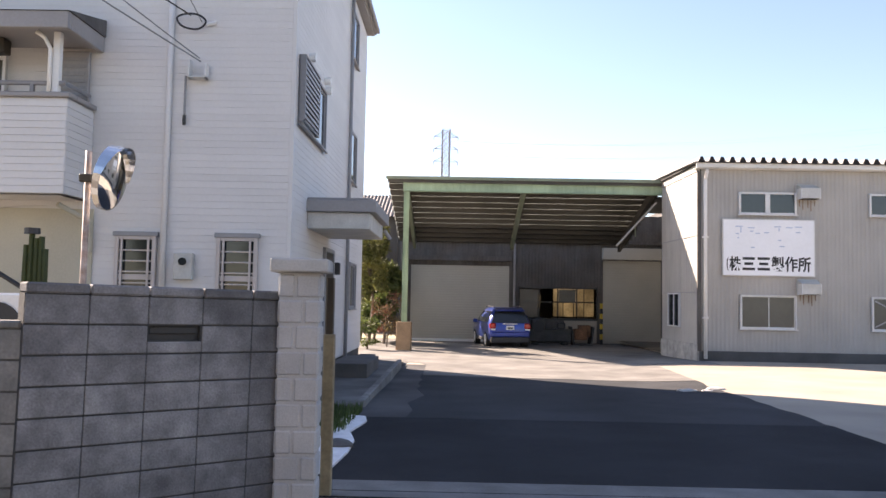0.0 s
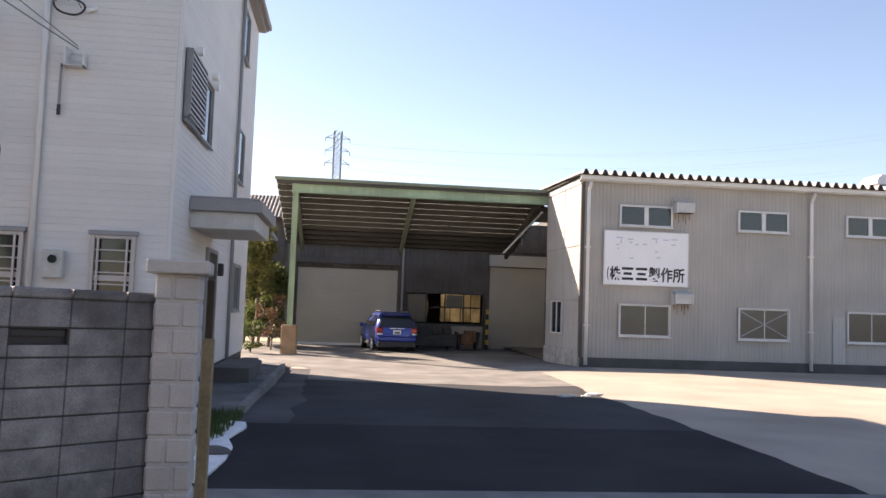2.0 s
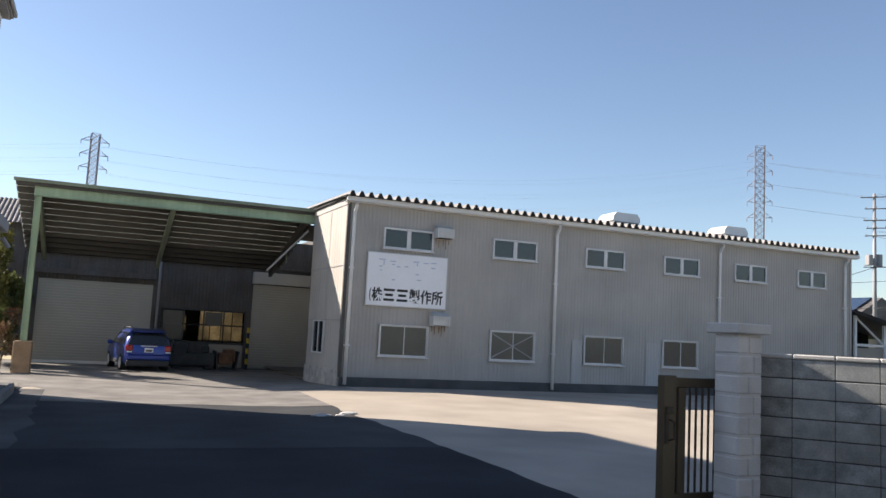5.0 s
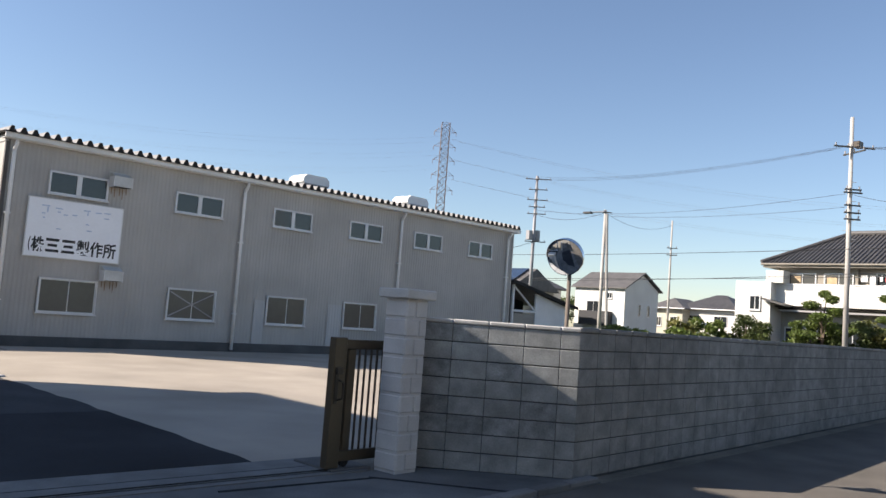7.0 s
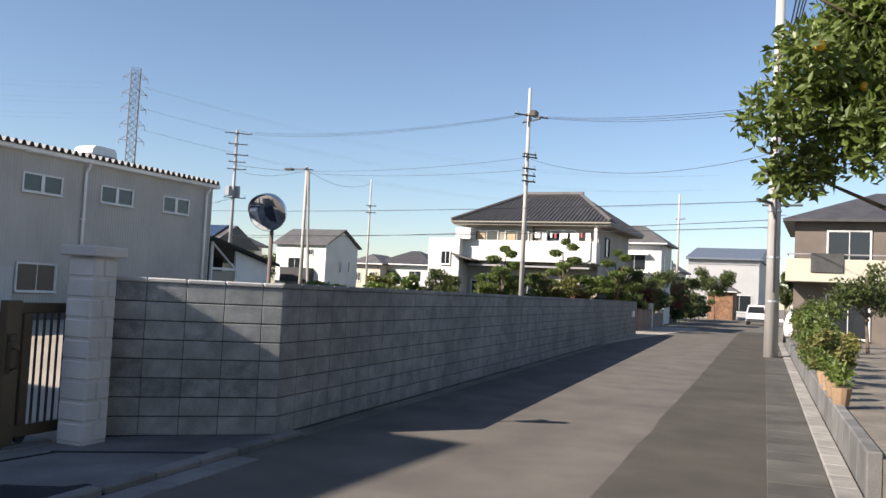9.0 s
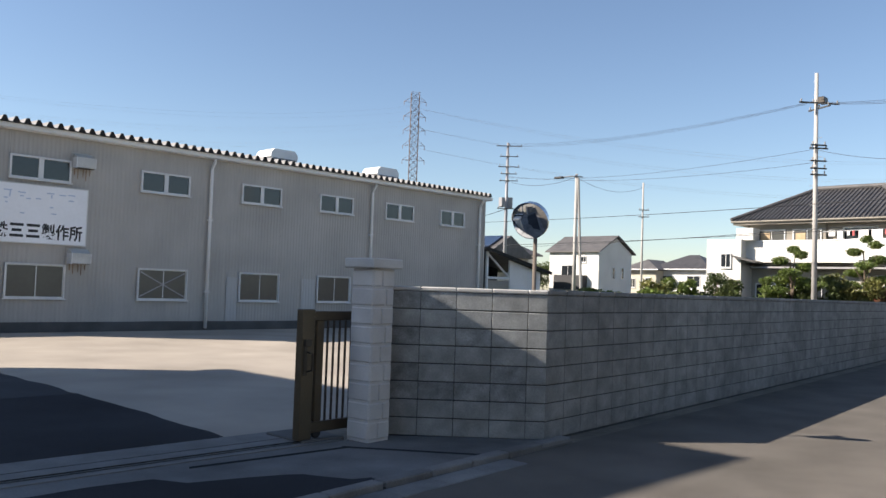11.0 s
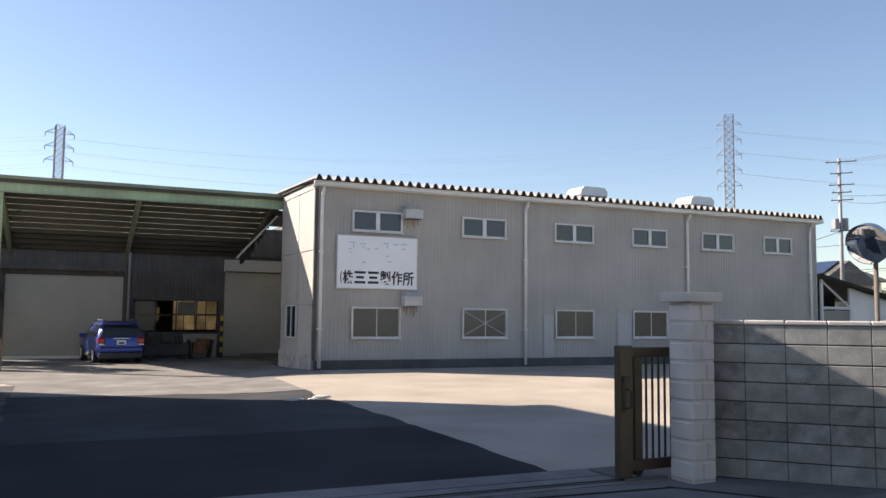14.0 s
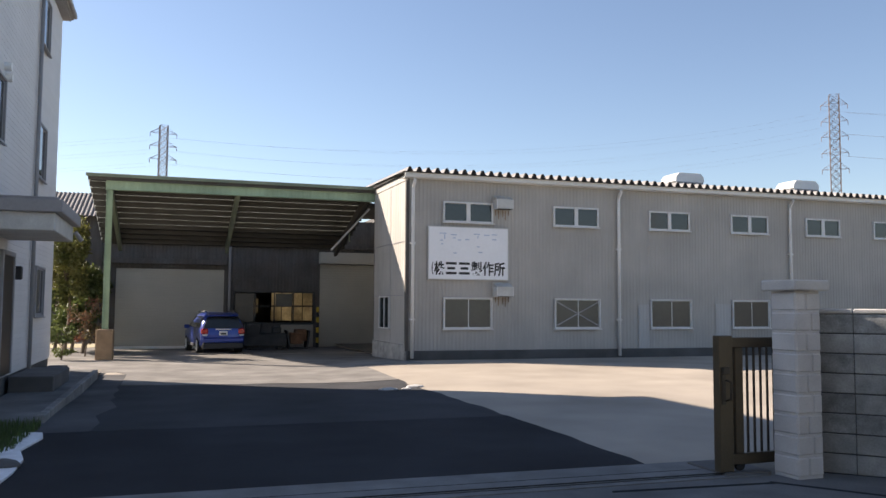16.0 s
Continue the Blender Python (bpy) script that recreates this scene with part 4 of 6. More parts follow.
s1 = shutter(-1.5, 2.42, 0.02, 3.03, 0.03)
part("bottom_rail", boxes((-1.5, 2.42, -0.005, 0.05, 0.0, 0.1), bevel=0.006), "trim_white", s1)
s2 = shutter(6.15, 8.45, 0.02, 3.35, 0.03)
part("shutter_box", boxes((6.1, 8.5, -0.3, 0.0, 3.34, 3.8), bevel=0.01), "shutter", back, "beige shutter housing")
part("lintel", boxes((-1.8, 2.5, -0.2, -0.02, 3.2, 3.4), (-1.8, 8.6, -0.16, -0.02, 3.95, 4.1), bevel=0.01), "clad_old", back)
part("pipe", tube([(2.62, -0.12, 0.02), (2.62, -0.12, 4.1)], 0.05, 8), "trim_grey", back)
part("kick_panel", boxes((2.85, 4.6, -0.05, -0.022, 0.02, 0.9)), "clad_old", back)
part("kick_panel", boxes((4.62, 5.9, -0.05, -0.022, 0.02, 0.9)), "render_grey", back)
win = part("workshop_window", frame_bm(3.08, 1.18, 0.05, 0.06), "clutter", back, m=pose(4.36, 0.02, 0.98))
for x in (-0.75, 0.0, 0.75):
    part("mullion", boxes((x - 0.025, x + 0.025, -0.05, 0.0, 0, 1.18)), "clutter", win)
part("pane", boxes((-1.5, -0.8, -0.03, -0.02, 0.04, 1.14)), "glass_low", win)
part("pane", boxes((0.05, 0.7, -0.03, -0.02, 0.66, 1.14)), "glass_low", win)
part("glazing_bar", boxes((-1.54, 1.54, -0.04, -0.01, 0.62, 0.66)), "clutter", win)
post = thing("hazard_post", deeper(6.02, 31.6, 0, 1.085), "yellow and black striped guard post by the shutter", "guard post")
for i in range(8):
    part("stripe", boxes((-0.05, 0.05, -0.05, 0.05, i * 0.2, i * 0.2 + 0.2)), "hazard_y" if i % 2 else "plastic", post)
# machines and bins standing in the bay
mach = thing("machine", deeper(4.0, 30.9, 0, 1.085), "dark oily workshop machine under the canopy", "machine")
part("bed", boxes((-0.9, 0.7, -0.35, 0.35, 0.12, 0.6), (-0.8, -0.55, -0.3, 0.3, 0, 0.12), (0.35, 0.6, -0.3, 0.3, 0, 0.12), bevel=0.03), "clutter", mach)
part("head", boxes((-0.8, -0.25, -0.28, 0.28, 0.6, 1.0), bevel=0.04), "clutter", mach)
part("tailstock", boxes((0.2, 0.5, -0.2, 0.2, 0.6, 0.85), bevel=0.04), "clutter", mach)
part("flywheel", tube([(-0.55, -0.42, 0.7), (-0.55, -0.3, 0.7)], 0.24, 16), "plastic", mach)
bins = thing("scrap_bin", deeper(5.15, 31.0, 0, 1.085), "dark steel scrap bin beside the machine", "bin")
part("bin", prism([(-0.35, 0.0), (0.35, 0.0), (0.45, 0.7), (0.4, 0.7), (0.3, 0.05), (-0.3, 0.05), (-0.4, 0.7), (-0.45, 0.7)], "y", -0.4, 0.4), "clutter", bins)
part("offcuts", boxes((-0.3, 0.2, -0.3, 0.2, 0.2, 0.62), (-0.1, 0.33, -0.2, 0.3, 0.3, 0.75), bevel=0.03), "rust", bins)

# ---- white house beside the drive ----
HX, HY0, HY1, HT = -2.2, 11.45, 20.9, 8.75
house = thing("house", pose(HX, HY0, 0), "three-storey house clad in white horizontal siding boards", "house")
D = HY1 - HY0
part("wall", boxes((-6.25, -0.02, 0.02, D, 0.35, HT)), "board_gap", house)
part("foundation", boxes((-6.25, -0.03, 0.04, D - 0.02, -0.2, 0.37), bevel=0.01), "skirt", house, "grey concrete foundation")
BP = 0.103
nb = int((HT - 0.37) / BP)
m_front = mesh_of("siding_board", boxes((-6.25, 0.0, 0.0, 0.03, 0.0008, BP - 0.0008), bevel=0.002), "board")
m_side = mesh_of("siding_board", boxes((-0.03, 0.0, 0.032, D, 0.0008, BP - 0.0008), bevel=0.002), "board")
for i in range(nb):
    z = 0.37 + i * BP
    part("siding_board", m_front, "board", house, m=pose(0, 0, z))
    part("siding_board", m_side, "board", house, m=pose(0, 0, z))
part("corner_trim", boxes((-0.05, 0.012, -0.012, 0.05, 0.37, HT), bevel=0.004), "board", house)
part("eave", boxes((-6.3, 0.18, -0.04, D + 0.2, HT, HT + 0.05), (-6.32, 0.23, -0.06, D + 0.25, HT + 0.05, HT + 0.24), bevel=0.008), "eave", house, "grey boxed eaves")
part("eave_gutter", boxes((0.23, 0.31, -0.06, D + 0.25, HT + 0.08, HT + 0.2), bevel=0.02), "eave", house)
part("roof", prism([(-0.05, HT + 0.24), (D + 0.25, HT + 0.24), (D / 2, HT + 0.3)], "x", -6.3, 0.2), "tile_grey", house)
part("downpipe", tube([(0.06, 6.1, 0.1), (0.06, 6.1, HT)], 0.04, 8), "trim_grey", house, "grey downpipe", smooth=True)
part("downpipe", tube([(-1.9, -0.05, 0.3), (-1.9, -0.05, HT)], 0.045, 8), "board", house, "white downpipe", smooth=True)
# barred ground-floor windows on the street front
for x0, x1 in ((-2.6, -2.02), (-1.07, -0.49)):
    w = fixed_window(house, pose((x0 + x1) / 2, -0.01, 1.35), 0.5, 1.1, glass="glass_dark", frame_mat="sash_beige", bars=(0.15, 0.3, 0.45, 0.62, 0.78, 0.94), depth=0.07, bar=0.06)
    part("window_head", boxes((-0.34, 0.34, -0.09, -0.01, 1.15, 1.22), bevel=0.008), "trim_grey", w)
    part("sash_rail", boxes((-0.25, 0.25, -0.05, -0.02, 0.5, 0.58)), "sash_beige", w)
    for s in (-1, 1):
        part("grille_stile", boxes((s * 0.2 - 0.015, s * 0.2 + 0.015, -0.085, -0.062, -0.05, 1.13)), "sash_beige", w)
meter = part("meter_box", boxes((-0.14, 0.14, -0.13, 0, 0, 0.4), bevel=0.015), "hood_metal", house, "grey electricity meter box", m=pose(-1.57, 0, 1.86))
part("meter_dial", tube([(0, -0.16, 0.27), (0, -0.12, 0.27)], 0.06, 14), "glass_dark", meter)
# cable bracket, conduit and looped drop cable
br = part("bracket", boxes((-0.14, 0.14, -0.18, -0.02, 0, 0.02), (-0.14, -0.11, -0.18, -0.02, 0, 0.28), (0.11, 0.14, -0.18, -0.02, 0, 0.22), bevel=0.004), "alu", house, "pale cable bracket", m=pose(-1.45, 0, 4.9))
part("conduit", tube([(-0.2, -0.06, 0.05), (-0.2, -0.06, -0.55)], 0.018, 6), "trim_grey", br)
part("conduit_end", tube([(-0.2, -0.06, -0.55), (-0.2, -0.06, -0.7)], 0.026, 6), "plastic", br)
loop = [(0.22 * math.cos(a) * (1 + 0.08 * math.sin(3 * a)), -0.12 - 0.02 * math.sin(2 * a), 0.12 * math.sin(a)) for a in np.linspace(0, 4 * math.pi, 40)]
part("cable_loop", tube(loop, 0.016, 5), "wire", house, "black coiled cable", m=pose(-1.58, 0, 5.78, 0, 8, 0))
part("cable_clamp", tube([(0.22, -0.05, 0), (0.36, -0.02, 0.05)], 0.03, 6), "trim_white", house, m=pose(-1.58, 0, 5.75))
# side windows
w = sliding_window(house, pose(0.0, 1.52, 4.36, 0, 0, 90), 2.35, 1.02, glass="glass_dark", frame_mat="trim_grey", depth=0.06)
cage = part("window_grille", boxes((-1.26, 0.1, -0.12, -0.09, 0.0, 0.03), (-1.26, 0.1, -0.12, -0.09, 1.02, 1.05), (-1.26, -1.23, -0.12, -0.03, 0.0, 1.05), (0.07, 0.1, -0.12, -0.03, 0.0, 1.05), bevel=0.004), "trim_grey", w, "aluminium louvred grille")
for i in range(11):
    part("louvre", boxes((-1.23, 0.07, -0.12, -0.09, 0.06 + i * 0.087, 0.105 + i * 0.087)), "trim_grey", cage)
for y, z, ww, hh in ((6.85, 4.36, 1.0, 1.1), (6.8, 7.2, 1.0, 1.05), (7.25, 1.42, 1.1, 1.0)):
    sliding_window(house, pose(0.0, y, z, 0, 0, 90), ww, hh, glass="glass_dark", frame_mat="trim_grey", depth=0.06)
for y, z in ((1.15, 5.62), (2.78, 5.66), (2.9, 5.5)):
    part("vent_cap", tube([(0.0, y, z), (0.11, y, z)], 0.075, 12), "trim_white", house, "round white vent cap")
# entrance: door, canopy and step
part("door", boxes((-0.01, 0.04, 3.15, 4.1, 0.4, 2.5), bevel=0.008), "bronze_dark", house, "dark entrance door")
part("door_frame", boxes((-0.01, 0.06, 3.05, 3.15, 0.4, 2.58), (-0.01, 0.06, 4.1, 4.2, 0.4, 2.58), (-0.01, 0.06, 3.15, 4.1, 2.5, 2.58), bevel=0.006), "trim_grey", house)
part("wall_lamp", boxes((0.0, 0.14, 4.35, 4.47, 2.1, 2.35), bevel=0.02), "plastic", house, "small black wall lamp")
pc = part("porch_canopy", boxes((0.0, 1.05, 1.35, 3.75, 2.78, 3.06), bevel=0.012), "hood_metal", house, "pale grey porch canopy")
part("canopy_fascia", boxes((0.0, 1.16, 1.25, 3.85, 3.06, 3.26), (0.0, 1.1, 1.3, 3.8, 3.26, 3.3), bevel=0.012), "eave", pc, "grey canopy fascia")
part("gutter_end", tube([(1.1, 3.6, 2.95), (1.2, 3.7, 2.8)], 0.04, 8), "eave", pc)
step = solid("doorstep", boxes((-2.17, -1.42, 15.5, 17.9, -0.1, 0.34), (-2.17, -1.75, 17.9, 20.6, -0.1, 0.2), bevel=0.015), "skirt", "grey concrete doorstep against the house", kind="structure")
solid("house_plinth", boxes((-2.17, -1.1, 11.6, 20.9, -0.12, 0.06), bevel=0.02), "apron", "low concrete strip along the house wall", kind="structure")
kerb2 = thing("garden_edging", pose(-1.09, 11.6, 0), "dark concrete edging along the path", "edging", kind="structure")
me = mesh_of("edging_stone", boxes((-0.06, 0.06, 0.005, 0.595, -0.1, 0.11), bevel=0.012), "block_dark")
for i in range(14):
    part("edging_stone", me, "block_dark", kerb2, m=pose(0, i * 0.6, 0))
# balcony with roof on the street front
bal = part("balcony", boxes((-6.2, -3.06, -0.85, -0.73, 3.02, 4.4), (-3.18, -3.06, -0.73, -0.02, 3.02, 4.4), (-6.2, -3.06, -0.85, -0.02, 3.02, 3.12), bevel=0.01), "board", house, "white boarded balcony")
part("balcony_coping", boxes((-6.22, -3.0, -0.91, -0.67, 4.4, 4.47), (-3.24, -3.0, -0.67, -0.02, 4.4, 4.47), bevel=0.012), "eave", bal)
part("balcony_rail", tube([(-6.2, -0.79, 4.62), (-3.12, -0.79, 4.62), (-3.12, -0.05, 4.62)], 0.035, 8), "trim_grey", bal)
for x in (-4.4, -3.6):
    part("rail_post", boxes((x - 0.025, x + 0.025, -0.82, -0.76, 4.46, 4.62)), "trim_grey", bal)
part("balcony_post", boxes((-3.31, -3.21, -0.83, -0.73, 4.47, 5.36), bevel=0.006), "trim_white", bal)
part("balcony_roof", boxes((-6.25, -2.98, -1.15, -0.02, 5.36, 5.42), (-6.3, -2.93, -1.2, -1.1, 5.3, 5.54), (-3.03, -2.93, -1.1, -0.02, 5.3, 5.54), bevel=0.01), "eave", bal, "grey balcony roof")
part("balcony_roof_top", prism([(-1.22, 5.54), (-0.02, 5.8), (-0.02, 5.54)], "x", -6.3, -2.91), "tile_grey", bal)
me = mesh_of("balcony_board", boxes((-6.2, -3.055, -0.865, -0.85, 0.002, BP - 0.002), bevel=0.003), "board")
me2 = mesh_of("balcony_board", boxes((-3.06, -3.045, -0.85, -0.02, 0.002, BP - 0.002), bevel=0.003), "board")
for i in range(13):
    part("balcony_board", me, "board", bal, m=pose(0, 0, 3.03 + i * BP))
    part("balcony_board", me2, "board", bal, m=pose(0, 0, 3.03 + i * BP))
sliding_window(house, pose(-5.2, -0.01, 3.3), 1.5, 1.9, glass="glass_low", frame_mat="alu")
part("shutter_box", boxes((-3.62, -3.12, -0.09, -0.02, 3.4, 5.3), bevel=0.01), "eave", house, "grey louvred shutter")
part("side_vent", boxes((-4.45, -4.15, -0.6, -0.4, 5.12, 5.34), bevel=0.01), "bronze_dark", bal)
shut = [o for o in house.children if o.name.startswith("shutter_box")][0]
for i in range(16):
    part("shutter_slat", boxes((-3.58, -3.16, -0.105, -0.085, 3.5 + i * 0.11, 3.555 + i * 0.11)), "trim_grey", shut)
part("roof_pipe", tube([(-3.5, -0.95, 5.32), (-3.4, -0.9, 5.25), (-3.33, -0.86, 5.1), (-3.33, -0.86, 4.47)], 0.03, 8), "trim_white", bal, "white plastic downpipe", smooth=True)
# cream lower storey at the carport side
part("cream_wall", boxes((-6.25, -2.98, -0.03, -0.005, 0.3, 2.9)), "cream", house, "cream rendered lower wall")
part("porch_bracket", tube([(-3.0, -0.08, 2.25), (-3.0, -0.1, 2.7), (-3.3, -0.5, 2.92)], 0.04, 8), "cream", house)
# garden rake bundle standing behind the wall
poles = thing("pole_bundle", pose(-4.75, 8.9, 0), "bundle of dark green poles behind the wall", "pole bundle")
for i, (dx, h) in enumerate(((-0.13, 2.2), (-0.05, 2.35), (0.03, 2.28), (0.1, 2.3), (0.16, 2.15))):
    part("pole", tube([(dx, 0, 0), (dx * 0.8, 0.02, h)], 0.035, 7), "leaf_dark", poles)
part("top_cap", tube([(-0.03, 0, 2.33), (-0.03, 0, 2.4)], 0.09, 10), "plastic", poles)
part("tool", tube([(-0.55, -0.05, 1.95), (-0.1, -0.02, 1.68), (0.1, 0, 1.3)], 0.03, 6), "plastic", poles)
bins2 = thing("air_conditioner", pose(-4.35, 7.6, 0), "white air conditioner unit beyond the wall", "air conditioner")
part("casing", boxes((-0.5, 0.4, -0.15, 0.15, 0.9, 1.62), bevel=0.02), "trim_white", bins2)
part("stand", boxes((-0.4, -0.35, -0.12, 0.12, 0, 0.9), (0.25, 0.3, -0.12, 0.12, 0, 0.9)), "steel", bins2)
part("fan_grille", tube([(0.0, -0.17, 1.26), (0.0, -0.15, 1.26)], 0.27, 20), "plastic", bins2)

# grass and white sheeting between pillar and step
gv, gf, rng = [], [], np.random.default_rng(7)
for i in range(2600):
    x, y = rng.uniform(-2.0, -0.98), rng.uniform(8.2, 11.4)
    if x > -1.02 - 0.25 * max(0, 9.3 - y):
        continue
    h, a, l = rng.uniform(0.06, 0.17), rng.uniform(0, 6.28), rng.uniform(0.0, 0.08)
    k = len(gv)
    gv += [(x - 0.009 * math.cos(a), y - 0.009 * math.sin(a), 0), (x + 0.009 * math.cos(a), y + 0.009 * math.sin(a), 0), (x + l * math.sin(a), y + l * math.cos(a), h)]
    gf.append((k, k + 1, k + 2))
gob = new("grass", numbers_mesh("grass", gv, gf, "grass"))
tagged(gob, "tuft of green grass beside the pillar", "grass", kind="stuff")
edge = [(-0.98, 6.75), (-0.86, 7.0), (-0.8, 7.9), (-0.82, 8.6), (-0.95, 9.2), (-0.84, 10.1), (-0.9, 10.5), (-1.1, 10.6), (-1.2, 10.2), (-1.05, 9.7), (-1.3, 9.0), (-1.5, 8.3), (-1.2, 8.0), (-1.5, 7.2)]
sheet("white_sheeting", edge, 0.0, 0.03, "white_stone", "crumpled white sheeting at the drive edge")
bm = bmesh.new()
bmesh.ops.create_icosphere(bm, subdivisions=2, radius=0.12)
for v in bm.verts:
    v.co = Vector((v.co.x * 1.5, v.co.y, v.co.z * 0.5)) * (1 + 0.25 * noise.noise(v.co * 9))
solid("stone", bm, "skirt", "small grey stone on the sheeting", "stone", m=pose(-0.95, 8.2, 0.05))

# ---- convex traffic mirrors ----


def traffic_mirror(x, y, z, face_deg, pole_top, r, label, lean=8, post_mat="post_rust"):
    t = thing("traffic_mirror", pose(x, y, 0), label, "traffic mirror", "traffic mirrors")
    part("pole", tube([(0, 0, -0.1), (0, 0, pole_top)], 0.024, 10), post_mat, t, smooth=True)
    bm, rings, n = bmesh.new(), [], 28
    for i in range(7):
        a = i / 6
        rad, dep = r * math.sin(a * 0.5) / math.sin(0.5), r * 0.9 * (math.cos(a * 0.5) - math.cos(0.5))
        rings.append([bm.verts.new((rad * math.cos(2 * math.pi * k / n), -dep, rad * math.sin(2 * math.pi * k / n))) for k in range(n)] if i else [bm.verts.new((0, -dep, 0))])
    for k in range(n):
        bm.faces.new((rings[0][0], rings[1][k], rings[1][(k + 1) % n]))
    for a, b in zip(rings[1:], rings[2:]):
        for k in range(n):
            bm.faces.new((a[k], b[k], b[(k + 1) % n], a[(k + 1) % n]))
    d = pose(*(Vector((0, 0, z)) + Matrix.Rotation(radians(face_deg), 3, "Z") @ Vector((0.0, -0.2, 0))), lean, 0, face_deg)
    disc = part("mirror_face", bm, "mirror", t, "convex mirror face", smooth=True, m=d)
    bm = tube([(0, 0.0, 0), (0, 0.05, 0)], r * 1.03, 28)
    part("backing", bm, "chrome", t, m=d)
    hood = bmesh.new()
    arc = [radians(a) for a in range(0, 181, 12)]
    rows = []
    for a in arc:
        rows.append([hood.verts.new((rr * math.cos(a), yy, rr * math.sin(a))) for rr, yy in ((r * 1.02, 0.05), (r * 1.04, -0.06 * math.sin(a) - 0.01), (r * 1.06, -0.06 * math.sin(a) - 0.01), (r * 1.045, 0.05))])
    for p, q in zip(rows, rows[1:]):
        for k in range(4):
            hood.faces.new((p[k], p[(k + 1) % 4], q[(k + 1) % 4], q[k]))
    part("hood", hood, "chrome", t, "polished steel hood", m=d)
    part("arm", tube([(0, 0, z), tuple(d.translation)], 0.02, 6), "steel", t)
    part("clamp", boxes((-0.05, 0.05, -0.05, 0.05, z - 0.03, z + 0.03), bevel=0.008), "bronze_dark", t)
    return t


traffic_mirror(-2.5, 5.3, 2.5, 90, 2.71, 0.24, "round convex traffic mirror on a rusty pale post", lean=12)
traffic_mirror(8.38, 4.92, 2.45, -72, 2.4, 0.21, "round convex traffic mirror on a brown post above the wall", lean=16, post_mat="shade_wall")

# ---- blue car under the canopy ----


def car(m, paint, label, name="car"):
    """A small five-door sport wagon, rear towards -y, 4.45 m long."""
    t = thing(name, m, label, "car")
    sections = [  # y, half width at sill, waist and roof, z of sill, bumper top, waist, roof
        (0.0, 0.70, 0.74, 0.6, 0.42, 0.62, 0.98, 1.04), (0.05, 0.80, 0.84, 0.62, 0.32, 0.62, 1.02, 1.15), (0.15, 0.82, 0.86, 0.62, 0.3, 0.62, 1.03, 1.37), (0.24, 0.83, 0.87, 0.62, 0.28, 0.62, 1.03, 1.54),
        (0.9, 0.84, 0.88, 0.63, 0.26, 0.62, 1.02, 1.63), (1.9, 0.84, 0.88, 0.63, 0.26, 0.62, 1.0, 1.65), (2.7, 0.84, 0.88, 0.62, 0.26, 0.62, 0.99, 1.6),
        (3.25, 0.84, 0.88, 0.66, 0.26, 0.62, 0.98, 1.12), (3.5, 0.84, 0.88, 0.74, 0.26, 0.62, 0.95, 1.0), (4.2, 0.8, 0.84, 0.66, 0.3, 0.6, 0.84, 0.9), (4.45, 0.64, 0.7, 0.5, 0.4, 0.58, 0.7, 0.74)]
    bm, rings = bmesh.new(), []
    for y, a, b, c, z0, z1, z2, z3 in sections:
        half = [(a * 0.9, z0), (a, z0 + 0.08), (b, z1), (b * 0.985, z2), ((b + c) / 2 + 0.02, (z2 + z3) / 2), (c, z3 - 0.07), (c * 0.86, z3 - 0.01), (c * 0.4, z3 + 0.015)]
        rings.append([bm.verts.new((x, y, z)) for x, z in half] + [bm.verts.new((-x, y, z)) for x, z in reversed(half)])
    for p, q in zip(rings, rings[1:]):
        n = len(p)
        for k in range(n):
            bm.faces.new((p[k], p[(k + 1) % n], q[(k + 1) % n], q[k]))
    bm.faces.new(rings[0])
    bm.faces.new(rings[-1][::-1])
    body = part("body", bm, paint, t, smooth=True)
    bm = bmesh.new()
    gl = [bm.verts.new(p) for p in ((-0.77, -0.03, 1.04), (0.77, -0.03, 1.04), (0.6, 0.19, 1.5), (-0.6, 0.19, 1.5), (-0.77, 0.05, 1.04), (0.77, 0.05, 1.04), (0.6, 0.27, 1.5), (-0.6, 0.27, 1.5))]
    for f in ((0, 1, 2, 3), (4, 7, 6, 5), (0, 4, 5, 1), (1, 5, 6, 2), (2, 6, 7, 3), (3, 7, 4, 0)):
        bm.faces.new([gl[k] for k in f])
    part("rear_window", bm, "glass_dark", t)
    part("spoiler", prism([(0.02, 1.53), (0.4, 1.6), (0.4, 1.66), (0.0, 1.58)], "x", -0.58, 0.58), paint, t)
    for s in (-1, 1):
        def side(pts):
            b2 = bmesh.new()
            vs = [b2.verts.new((s * x, y, z)) for x, y, z in pts]
            b2.faces.new(vs)
            r = bmesh.ops.extrude_face_region(b2, geom=b2.faces[:])
            for v in [g for g in r["geom"] if isinstance(g, bmesh.types.BMVert)]:
                v.co.x += s * 0.012
            return b2
        for y0, y1, yt0, yt1 in ((0.38, 0.85, 0.5, 0.85), (0.95, 1.75, 0.95, 1.75), (1.83, 2.95, 1.83, 2.5)):
            part("side_window", side([(0.872, y0, 1.06), (0.872, y1, 1.06), (0.665, yt1, 1.5), (0.665, yt0, 1.5)]), "glass_dark", t)
        lamp = part("tail_light", boxes((s * 0.72 - 0.13, s * 0.72 + 0.13, -0.04, 0.2, 0.8, 1.03), bevel=0.04), "red_lens", t, "red tail light")
        part("reverse_lens", boxes((s * 0.72 - 0.1, s * 0.72 + 0.1, -0.046, -0.03, 0.74, 0.8), bevel=0.006), "plate", lamp)
        part("door_mirror", boxes((s * 0.98 - 0.1, s * 0.98 + 0.1, 2.75, 2.9, 0.98, 1.14), bevel=0.03), paint, t)
